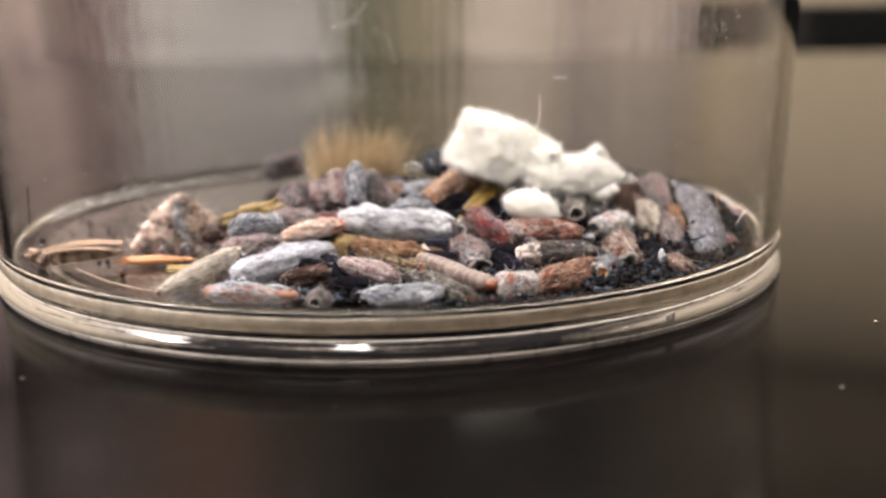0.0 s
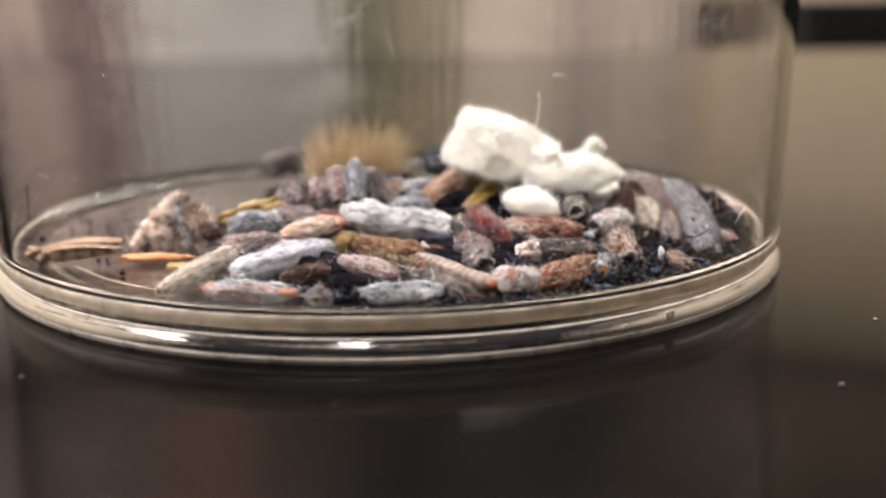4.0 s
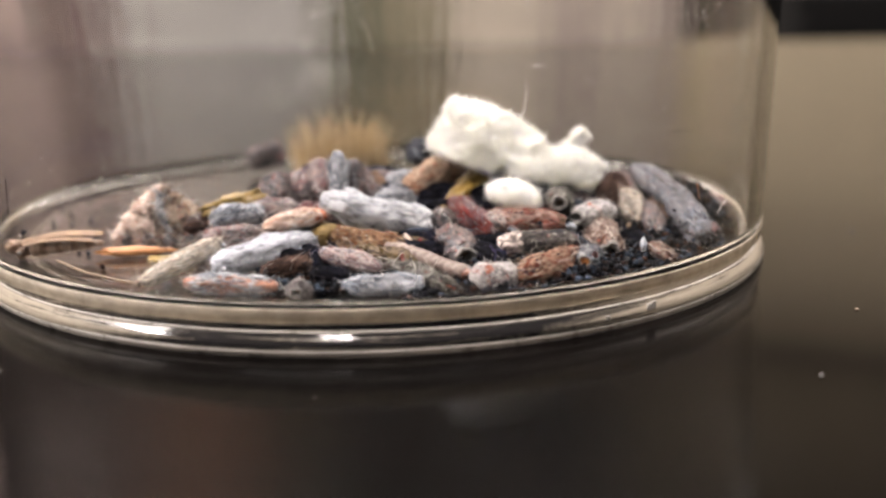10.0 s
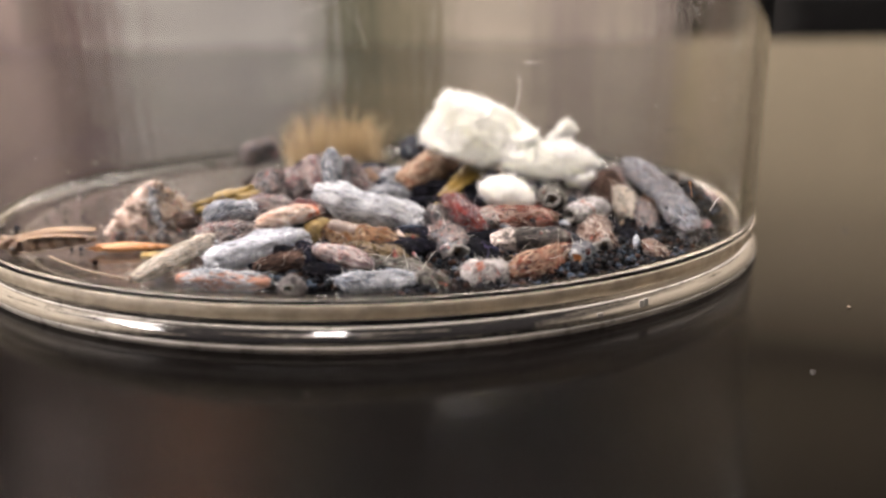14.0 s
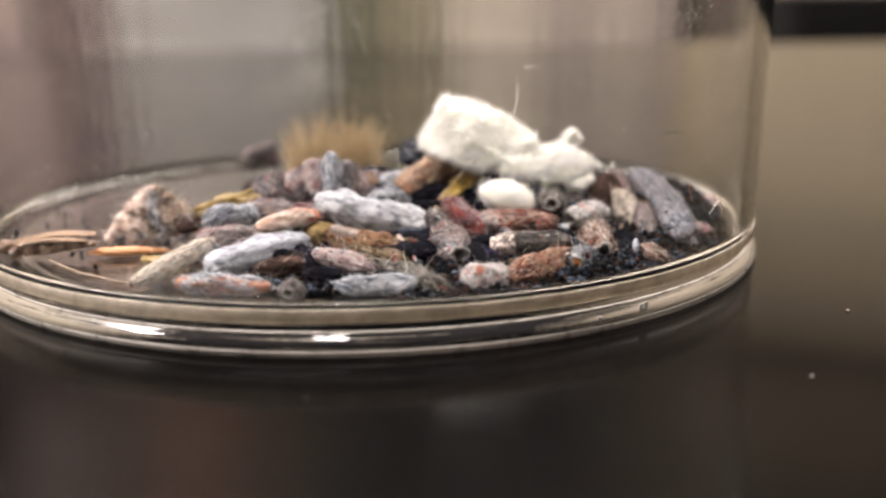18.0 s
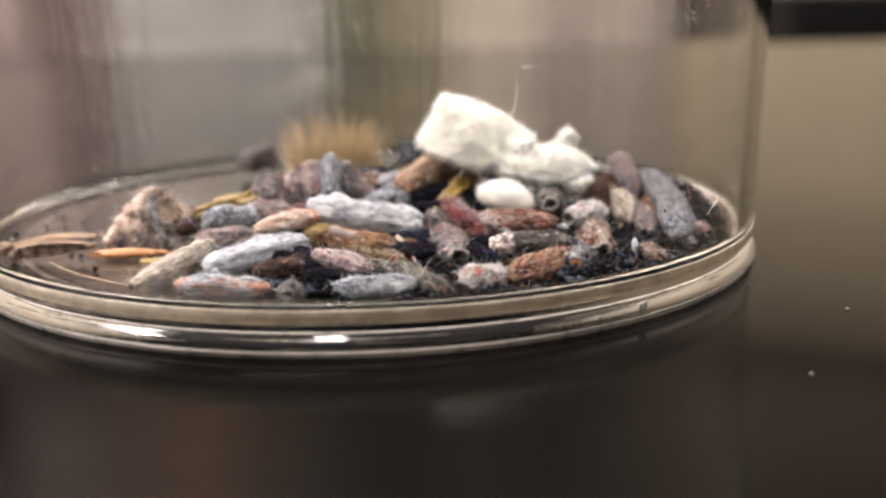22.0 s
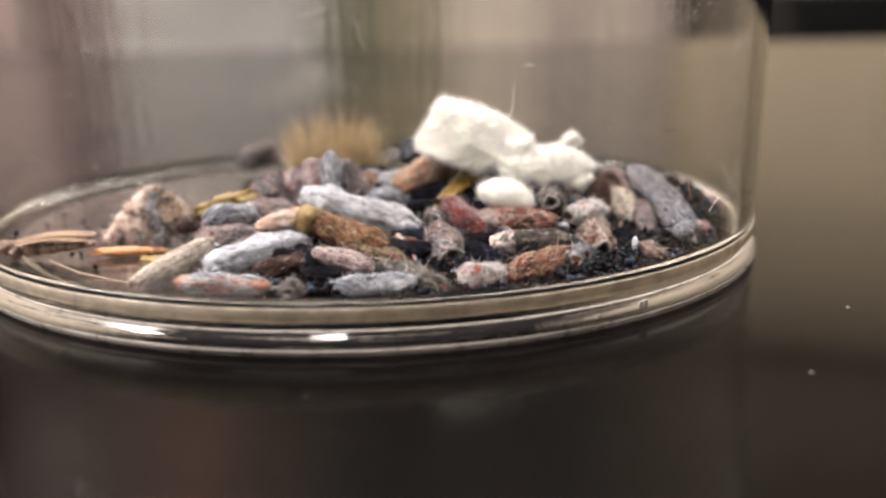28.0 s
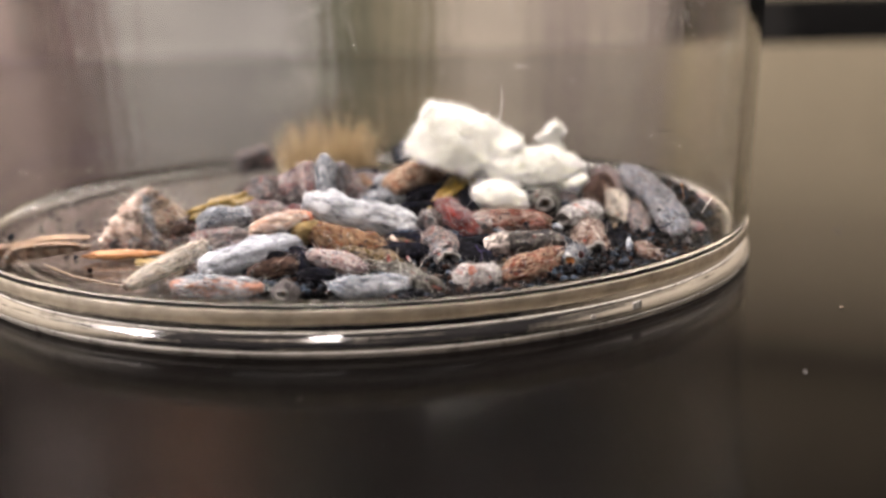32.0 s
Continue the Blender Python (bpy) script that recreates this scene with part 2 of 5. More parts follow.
def wool_material():
    m, nt, b = mat("white_wool")
    v = coords(nt)
    n = noisy(nt, v, 700, 5, 0.65)
    c = mixc(nt, ramp(nt, n, [(0.35, 0.0), (0.65, 1.0)]), (0.83, 0.84, 0.765), (0.885, 0.89, 0.835))
    strand = noisy(nt, coords(nt, (0.4, 1.4, 1.0)), 3200, 5, 0.75, 1.2)
    c = mixc(nt, 1.0, c, ramp(nt, strand, [(0.30, 0.80), (0.55, 1.04)]), "MULTIPLY")
    nt.links.new(c, b.inputs["Base Color"])
    b.inputs["Roughness"].default_value = 0.95
    b.inputs["Sheen Weight"].default_value = 0.3
    b.inputs["Subsurface Weight"].default_value = 0.75
    b.inputs["Subsurface Radius"].default_value = (0.0022, 0.0022, 0.0018)
    clot = noisy(nt, v, 1500, 5, 0.7, 0.8)
    add = nt.nodes.new("ShaderNodeMath")
    add.operation = "MULTIPLY_ADD"
    add.inputs[1].default_value = 1.6
    nt.links.new(clot, add.inputs[0])
    nt.links.new(strand, add.inputs[2])
    bumped(nt, b, add.outputs[0], 0.00022, 1.0)
    return m


def plain_material(name, colours, rough=0.6, scale=800, bump=0.0001, metal=0.0, island=False, trans=0.0, ior=1.45, stretch=(1, 1, 1), spec=0.5):
    """A mottled surface of two or three colours."""
    m, nt, b = mat(name)
    v = coords(nt, stretch, vary=not island)
    stops = [(0.3 + 0.4 * i / max(1, len(colours) - 1), c) for i, c in enumerate(colours)]
    src = noisy(nt, v, scale, 4, 0.65)
    if island:
        src = nt.nodes.new("ShaderNodeNewGeometry").outputs["Random Per Island"]
        stops = [(i / max(1, len(colours) - 1), c) for i, c in enumerate(colours)]
    c = ramp(nt, src, stops)
    c = mixc(nt, 1.0, c, ramp(nt, noisy(nt, v, scale * 5, 3, 0.6), [(0.3, 0.75), (0.7, 1.1)]), "MULTIPLY")
    nt.links.new(c, b.inputs["Base Color"])
    b.inputs["Roughness"].default_value = rough
    b.inputs["Metallic"].default_value = metal
    b.inputs["Transmission Weight"].default_value = trans
    b.inputs["IOR"].default_value = ior
    b.inputs["Specular IOR Level"].default_value = spec
    if bump:
        bumped(nt, b, noisy(nt, v, scale * 3, 4, 0.6), bump, 0.7)
    return m


def plastic_material():
    m, nt, b = mat("clear_plastic")
    b.inputs["Base Color"].default_value = (0.985, 0.98, 0.96, 1)
    b.inputs["Transmission Weight"].default_value = 1.0
    b.inputs["IOR"].default_value = 1.50
    v = coords(nt, vary=False)
    r = ramp(nt, noisy(nt, v, 260, 5, 0.7), [(0.45, 0.0), (0.75, 0.05)])
    nt.links.new(r, b.inputs["Roughness"])
    # moulding striae run up the far side of the wall
    up = noisy(nt, coords(nt, (1.0, 1.0, 0.015), vary=False), 900, 4, 0.6)
    side = nt.nodes.new("ShaderNodeSeparateXYZ")
    nt.links.new(v, side.inputs[0])
    far = ramp(nt, side.outputs["Y"], [(0.004, 0.0), (0.016, 1.0)])
    mul = nt.nodes.new("ShaderNodeMath")
    mul.operation = "MULTIPLY"
    nt.links.new(up, mul.inputs[0])
    nt.links.new(far, mul.inputs[1])
    bumped(nt, b, mul.outputs[0], 0.00009, 0.6)
    return m


def chalk_or_reflection_material(name, low, high, clear, rough):
    """Streaked pale plastic: chalky foot wear, and the band's cream reflection painted in."""
    m, nt, b = mat(name)
    streak = noisy(nt, coords(nt, (0.06, 0.06, 4.0), vary=False), 900, 5, 0.65)
    grain = noisy(nt, coords(nt, vary=False), 700, 5, 0.7)
    c = mixc(nt, ramp(nt, streak, [(0.38, 0.0), (0.64, 1.0)]), low, high)
    c = mixc(nt, 1.0, c, ramp(nt, grain, [(0.35, 0.75), (0.6, 1.08)]), "MULTIPLY")
    # the far side stays clear, without the pale tone
    depth = nt.nodes.new("ShaderNodeSeparateXYZ")
    nt.links.new(coords(nt, vary=False), depth.inputs[0])
    c = mixc(nt, ramp(nt, depth.outputs["Y"], [(0.0, 0.0), (0.010, 1.0)]), c, (0.64, 0.62, 0.57))
    nt.links.new(c, b.inputs["Base Color"])
    nt.links.new(ramp(nt, depth.outputs["Y"], [(0.0, clear), (0.010, 1.0)]), b.inputs["Transmission Weight"])
    b.inputs["Specular IOR Level"].default_value = 0.25
    nt.links.new(ramp(nt, grain, [(0.35, rough * 0.7), (0.65, rough * 1.5)]), b.inputs["Roughness"])
    b.inputs["IOR"].default_value = 1.5
    bumped(nt, b, streak, 0.00003, 0.3)
    return m


def bench_tone_worn_material():
    """Glossy foot painted dark like the bench behind; flanks and scuffs chalky with wear."""
    m, nt, b = mat("bench_tone_worn_foot")
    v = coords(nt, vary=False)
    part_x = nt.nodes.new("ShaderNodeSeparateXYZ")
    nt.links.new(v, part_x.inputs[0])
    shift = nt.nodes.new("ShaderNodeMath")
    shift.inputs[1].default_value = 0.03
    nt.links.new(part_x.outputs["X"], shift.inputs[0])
    # cream at the left flank also stands for light refracted there
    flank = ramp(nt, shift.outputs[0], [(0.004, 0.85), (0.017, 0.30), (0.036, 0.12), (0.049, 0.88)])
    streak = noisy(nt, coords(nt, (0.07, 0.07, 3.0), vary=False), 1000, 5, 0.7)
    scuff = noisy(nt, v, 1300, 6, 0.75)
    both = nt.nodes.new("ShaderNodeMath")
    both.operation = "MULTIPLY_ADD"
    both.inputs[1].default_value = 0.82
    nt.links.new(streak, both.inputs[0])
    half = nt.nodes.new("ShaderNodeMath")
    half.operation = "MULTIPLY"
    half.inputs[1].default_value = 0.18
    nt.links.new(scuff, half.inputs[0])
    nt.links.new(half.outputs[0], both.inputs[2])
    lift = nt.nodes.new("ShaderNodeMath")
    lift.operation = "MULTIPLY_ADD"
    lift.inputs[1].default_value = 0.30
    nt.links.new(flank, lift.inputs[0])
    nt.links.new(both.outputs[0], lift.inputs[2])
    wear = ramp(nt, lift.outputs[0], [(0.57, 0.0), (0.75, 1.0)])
    # the far side is kept clear of the cream
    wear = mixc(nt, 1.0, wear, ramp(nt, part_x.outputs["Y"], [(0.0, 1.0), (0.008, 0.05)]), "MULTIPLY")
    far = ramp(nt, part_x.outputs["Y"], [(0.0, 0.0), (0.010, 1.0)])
    # near-black here stands in for the bench seen through clear plastic
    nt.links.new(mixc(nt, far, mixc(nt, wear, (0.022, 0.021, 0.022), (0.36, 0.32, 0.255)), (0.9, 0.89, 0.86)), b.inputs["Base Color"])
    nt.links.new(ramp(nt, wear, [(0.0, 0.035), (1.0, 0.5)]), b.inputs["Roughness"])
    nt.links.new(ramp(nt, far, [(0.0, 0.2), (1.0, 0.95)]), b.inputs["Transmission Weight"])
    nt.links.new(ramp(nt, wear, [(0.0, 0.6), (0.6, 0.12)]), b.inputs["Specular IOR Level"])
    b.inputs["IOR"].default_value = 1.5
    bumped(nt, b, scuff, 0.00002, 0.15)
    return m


def bench_material():
    m, nt, b = mat("black_bench_resin")
    v = coords(nt, vary=False)
    c = mixc(nt, ramp(nt, noisy(nt, v, 40, 5, 0.6), [(0.35, 0.0), (0.7, 1.0)]), (0.0015, 0.0013, 0.0012), (0.0031, 0.0025, 0.0023))
    nt.links.new(c, b.inputs["Base Color"])
    nt.links.new(ramp(nt, noisy(nt, v, 130, 5, 0.65), [(0.3, 0.12), (0.7, 0.16)]), b.inputs["Roughness"])
    b.inputs["IOR"].default_value = 1.5
    # ground resin: it shines most at a grazing angle
    graze = nt.nodes.new("ShaderNodeLayerWeight")
    nt.links.new(ramp(nt, graze.outputs["Facing"], [(0.56, 0.20), (0.68, 0.012), (0.80, 0.24), (0.86, 1.0)]), b.inputs["Specular IOR Level"])
    bumped(nt, b, noisy(nt, v, 2500, 3, 0.6), 0.000004, 0.2)
    return m


def lamp_material():
    m, nt, b = mat("lamp_diffuser")
    b.inputs["Base Color"].default_value = (0.9, 0.9, 0.9, 1)
    b.inputs["Emission Color"].default_value = (1.0, 0.90, 0.81, 1)
    b.inputs["Emission Strength"].default_value = 6.0
    return m


# the band is clear plastic; its cream is reflected light painted in
REFLECTCREAM = chalk_or_reflection_material("reflected_cream_plastic", (0.47, 0.415, 0.33), (0.66, 0.60, 0.505), 0.26, 0.14)
CHALK = chalk_or_reflection_material("chalky_foot_plastic", (0.25, 0.235, 0.21), (0.54, 0.51, 0.465), 0.15, 0.30)
BENCHTONE_WORN = bench_tone_worn_material()
WOOL, PLASTIC, BENCH, LAMP = wool_material(), plastic_material(), bench_material(), lamp_material()
FRASS = plain_material("frass", [(0.002, 0.002, 0.003), (0.005, 0.006, 0.010), (0.003, 0.003, 0.004), (0.003, 0.004, 0.006), (0.030, 0.042, 0.062), (0.003, 0.004, 0.006), (0.030, 0.014, 0.009), (0.002, 0.002, 0.003), (0.014, 0.015, 0.018), (0.003, 0.003, 0.005)], 0.6, 1500, 0.00008, island=True, spec=0.04)
SOIL = plain_material("frass_dust", [(0.002, 0.002, 0.003), (0.004, 0.005, 0.006), (0.008, 0.007, 0.007)], 0.9, 2500, 0.0002, spec=0.0)
AMBER = plain_material("amber_film", [(0.13, 0.08, 0.012), (0.26, 0.17, 0.03)], 0.4, 500, 0.0001, trans=0.15)
STRAW = plain_material("straw", [(0.10, 0.066, 0.04), (0.21, 0.15, 0.10)], 0.45, 900, 0.00008, stretch=(0.2, 2, 2))
SLIVER = plain_material("orange_sliver", [(0.25, 0.095, 0.025), (0.36, 0.165, 0.06)], 0.5, 900, 0.00008, stretch=(0.2, 2, 2))
HUSK = plain_material("brown_husk", [(0.06, 0.03, 0.018), (0.13, 0.075, 0.045), (0.26, 0.19, 0.13)], 0.3, 700, 0.00015, stretch=(2, 1, 1))
RINGSKIN = plain_material("pale_ring_skin", [(0.15, 0.095, 0.065), (0.30, 0.225, 0.18)], 0.35, 1400, 0.0002)
WING = plain_material("moth_wing", [(0.06, 0.03, 0.015), (0.15, 0.085, 0.042), (0.30, 0.20, 0.11)], 0.35, 2200, 0.00012, stretch=(0.12, 2, 2))
BRISTLE = plain_material("ochre_bristle", [(0.36, 0.265, 0.145), (0.47, 0.36, 0.21), (0.58, 0.46, 0.30)], 0.6, 900, 0, island=True)
SKIN = plain_material("larva_skin", [(0.085, 0.062, 0.055), (0.17, 0.13, 0.115)], 0.35, 1200, 0.0001)
HEAD = plain_material("larva_head", [(0.09, 0.028, 0.014), (0.17, 0.06, 0.03)], 0.3, 1200, 0.00005)
LINING = plain_material("case_lining", [(0.10, 0.07, 0.05), (0.20, 0.14, 0.10)], 0.9, 1500, 0.0001)
MOUTH = plain_material("case_mouth", [(0.10, 0.096, 0.094), (0.25, 0.235, 0.225)], 0.9, 1500, 0.0002)
AMBERMOUTH = plain_material("amber_mouth", [(0.075, 0.045, 0.008), (0.15, 0.095, 0.02), (0.22, 0.15, 0.05)], 0.55, 1500, 0.0003)
ORANGEMOUTH = plain_material("orange_mouth", [(0.34, 0.10, 0.015), (0.50, 0.20, 0.05)], 0.5, 1200, 0.0002)
FIBRE = plain_material("pale_fibre", [(0.62, 0.60, 0.56), (0.78, 0.77, 0.75)], 0.7, 900, 0)
BLACKHAIR = plain_material("black_hair", [(0.003, 0.003, 0.006), (0.008, 0.006, 0.012)], 0.9, 900, 0, spec=0.05)
VIOLET = plain_material("violet_fibre", [(0.03, 0.025, 0.10), (0.07, 0.05, 0.16)], 0.6, 900, 0)
DARKFIBRE = plain_material("dark_fibre", [(0.03, 0.03, 0.05), (0.10, 0.08, 0.09)], 0.7, 900, 0)
SCUFF = plain_material("scuff", [(0.55, 0.53, 0.50), (0.75, 0.73, 0.70)], 0.8, 900, 0)
WALLPAINT = plain_material("beige_wall_paint", [(0.42, 0.36, 0.25), (0.48, 0.41, 0.29)], 0.8, 6, 0.001)
CEILPAINT = plain_material("ceiling_paint", [(0.42, 0.40, 0.38), (0.48, 0.46, 0.44)], 0.9, 10, 0.001)
FLOORTILE = plain_material("dark_floor", [(0.035, 0.032, 0.03), (0.06, 0.055, 0.05)], 0.5, 8, 0.0005)
WHITEDOOR = plain_material("white_enamel", [(0.39, 0.385, 0.375), (0.45, 0.445, 0.435)], 0.4, 5, 0.0003)
DARKWOOD = plain_material("dark_plum_laminate", [(0.12, 0.085, 0.09), (0.17, 0.12, 0.125)], 0.5, 8, 0.0003)
GREENBOX = plain_material("dull_green_enamel", [(0.13, 0.135, 0.09), (0.18, 0.18, 0.13)], 0.5, 8, 0.0003)
GREYSTEEL = plain_material("grey_steel", [(0.30, 0.29, 0.28), (0.36, 0.35, 0.34)], 0.4, 8, 0.0003, metal=0.3)
PINKBOX = plain_material("pinkish_board", [(0.32, 0.245, 0.235), (0.38, 0.295, 0.285)], 0.6, 8, 0.0003)
BROWNDOOR = plain_material("brown_laminate", [(0.25, 0.23, 0.16), (0.32, 0.29, 0.21)], 0.5, 8, 0.0003)
BEIGEDOOR = plain_material("beige_enamel", [(0.60, 0.54, 0.46), (0.68, 0.62, 0.53)], 0.5, 8, 0.0003)
MAUVEDOOR = plain_material("mauve_enamel", [(0.42, 0.36, 0.34), (0.50, 0.43, 0.41)], 0.5, 8, 0.0003)
REDWOOD = plain_material("reddish_brown_wood", [(0.34, 0.17, 0.10), (0.46, 0.25, 0.16)], 0.5, 12, 0.0003, stretch=(4, 4, 0.4))
FILLER = plain_material("white_panel", [(0.72, 0.71, 0.69), (0.78, 0.77, 0.75)], 0.5, 5, 0.0003)
DIMWALL = plain_material("dim_unseen_wall", [(0.028, 0.025, 0.022), (0.045, 0.04, 0.035)], 0.8, 6, 0.001)
BLACK = plain_material("added_black", [(0.005, 0.005, 0.005), (0.009, 0.009, 0.009)], 0.8, 20, 0.0003, spec=0.2)


# ---- mesh helpers ----
def mesh_from(name, verts, faces, material, smooth=True):
    me = bpy.data.meshes.new(name)
    me.from_pydata([tuple(v) for v in verts], [], faces)
    me.materials.append(material)
    if smooth:
        me.polygons.foreach_set("use_smooth", [True] * len(me.polygons))
    me.update()
    return me


def piece(name, me, parent=None, label="", m=None):
    ob = new(name, me)
    if parent is not None:
        ob.parent = parent
    if m is not None:
        ob.matrix_basis = m
    if label:
        tagged(ob, label)
    return ob


def part(name, bm, material, parent, label=""):
    me = bpy.data.meshes.new(name)
    bm.to_mesh(me)
    bm.free()
    me.materials.append(material)
    return piece(name, me, parent, label)


def span(p, q, roll=0.0):
    """The pose of a thing whose long axis runs from p to q, in mm."""
    p, q = Vector(p) * MM, Vector(q) * MM
    x = (q - p).normalized()
    y = Vector((0, 0, 1)).cross(x)
    if y.length < 1e-3:
        y = Vector((0, 1, 0))
    y.normalize()
    z = x.cross(y)
    m = Matrix((x, y, z)).transposed().to_4x4()
    return Matrix.Translation((p + q) / 2) @ m @ Matrix.Rotation(roll, 4, "X")


def box_bm(x0, x1, y0, y1, z0, z1, bevel=0.0):
    bm = bmesh.new()
    bmesh.ops.create_cube(bm, size=1.0)
    bmesh.ops.scale(bm, vec=(x1 - x0, y1 - y0, z1 - z0), verts=bm.verts)
    bmesh.ops.translate(bm, vec=((x0 + x1) / 2, (y0 + y1) / 2, (z0 + z1) / 2), verts=bm.verts)
    if bevel:
        bmesh.ops.bevel(bm, geom=bm.edges[:], offset=bevel, segments=2, affect="EDGES")
    return bm


def hairs_mesh(name, roots, material, length, radius, rnd, droop=0.0, curl=0.6):
    """Many tapering three-sided hairs. roots: (place, direction) in metres."""
    verts, faces = [], []
    for place, way in roots:
        ln = length * rnd.uniform(0.4, 1.3)
        way = way.normalized()
        side = way.cross(Vector((rnd.gauss(0, 1), rnd.gauss(0, 1), rnd.gauss(0, 1)))).normalized()
        pts, p, d = [], place.copy(), way.copy()
        for k in range(5):
            pts.append(p.copy())
            p = p + d * (ln / 4)
            d = (d + side * curl * rnd.uniform(0.1, 0.6) + Vector((0, 0, -droop))).normalized()
        i0 = len(verts)
        for k, c in enumerate(pts):
            rr = radius * (1 - 0.2 * k)
            a = d.cross(side).normalized()
            for j in range(3):
                g = 2 * math.pi * j / 3
                verts.append(c + side * (rr * math.cos(g)) + a * (rr * math.sin(g)))
        for k in range(4):
            for j in range(3):
                a0, b0 = i0 + 3 * k + j, i0 + 3 * k + (j + 1) % 3
                faces.append((a0, b0, b0 + 3, a0 + 3))
    return mesh_from(name, verts, faces, material)


def tube_mesh(name, pts, radius, material, sides=6, taper=1.0):
    """A round thread along points, in metres."""
    verts, faces = [], []
    n = len(pts)
    for i, p in enumerate(pts):
        d = (pts[min(i + 1, n - 1)] - pts[max(i - 1, 0)]).normalized()
        a = d.cross(Vector((0.3, 0.5, 0.8))).normalized()
        b = d.cross(a)
        rr = radius * (1 + (taper - 1) * i / max(1, n - 1))
        for j in range(sides):
            g = 2 * math.pi * j / sides
            verts.append(p + a * (rr * math.cos(g)) + b * (rr * math.sin(g)))
    for i in range(n - 1):
        for j in range(sides):
            k = (j + 1) % sides
            faces.append((i * sides + j, i * sides + k, (i + 1) * sides + k, (i + 1) * sides + j))
    faces.append(tuple(range(sides))[::-1])
    faces.append(tuple((n - 1) * sides + j for j in range(sides)))
    return mesh_from(name, verts, faces, material)


def lump_mesh(name, half, material, seed, rough=0.12, freq=3.0, boxy=1.0, rings=28, sides=36, taper=0.0):
    """A closed irregular lump, half = half sizes in mm along x, y, z."""
    verts, faces = [], []
    off = Vector((seed * 7.31, seed * 3.17, seed * 1.93))
    for i in range(rings + 1):
        th = math.pi * i / rings
        for j in range(sides):
            ph = 2 * math.pi * j / sides
            d = Vector((-math.cos(th), math.sin(th) * math.cos(ph), math.sin(th) * math.sin(ph)))
            e = Vector([math.copysign(abs(c) ** boxy, c) for c in d])
            k = 1 + rough * noise.noise(d * freq * 0.5 + off) + 0.5 * rough * noise.noise(d * freq * 1.6 + off) + 0.25 * rough * noise.noise(d * freq * 5 + off)
            t = 1 + taper * e.x
            verts.append((e.x * half[0] * k * MM, e.y * half[1] * k * t * MM, e.z * half[2] * k * t * MM))
    for i in range(rings):
        for j in range(sides):
            k = (j + 1) % sides
            faces.append((i * sides + j, i * sides + k, (i + 1) * sides + k, (i + 1) * sides + j))
    return mesh_from(name, verts, faces, material)


def surface_roots(me, count, rnd, lift=1.0, lean=None):
    """Places on a mesh and ways out of it; a low lift lays the hairs along the surface."""
    polys = me.polygons
    out = []
    for _ in range(count):
        f = polys[rnd.randrange(len(polys))]
        way = f.normal * lift + Vector((rnd.gauss(0, 0.5), rnd.gauss(0, 0.5), rnd.gauss(0, 0.5)))
        if lean is not None:
            way += lean * rnd.choice((-1, 1))
        if f.area > 1e-12:
            out.append((f.center - f.normal * 0.00003, way))
    return out


# ---- the room ----
def setting(name, bm, material, label):
    me = bpy.data.meshes.new(name)
    bm.to_mesh(me)
    bm.free()
    me.materials.append(material)
    return tagged(new(name, me), label, "structure", kind="structure")


setting("floor", box_bm(-3.0, 3.0, -2.5, 3.0, -0.95, -0.90), FLOORTILE, "dark grey laboratory floor")
setting("ceiling", box_bm(-3.0, 3.0, -2.5, 3.0, 1.80, 1.85), CEILPAINT, "off-white painted ceiling")
setting("wall_north", box_bm(-3.0, 3.0, 2.9, 3.0, -0.90, 1.80), WALLPAINT, "beige painted far wall")
# two unseen walls coloured dark to cut bounce light and jar reflections
setting("wall_south", box_bm(-3.0, 3.0, -2.5, -2.4, -0.90, 1.80), DIMWALL, "unseen wall behind the bench, coloured dark to cut reflections")
setting("wall_west", box_bm(-3.1, -3.0, -2.5, 3.0, -0.90, 1.80), DIMWALL, "unseen side wall, coloured dark to cut bounce light")
setting("wall_east", box_bm(3.0, 3.1, -2.5, 3.0, -0.90, 1.80), WALLPAINT, "beige painted side wall")


def bench():
    top = new("lab_bench")
    tagged(top, "black resin laboratory bench with a satin top", "bench")
    part("bench_top", box_bm(-1.4, 1.4, -0.55, 0.300, -0.030, 0.0, 0.003), BENCH, top)
    part("front_panel", box_bm(-1.38, 1.38, -0.50, -0.48, -0.90, -0.031), DARKWOOD, top)
    part("back_panel", box_bm(-1.38, 1.38, 0.24, 0.26, -0.90, -0.031), DARKWOOD, top)
    return top


bench()


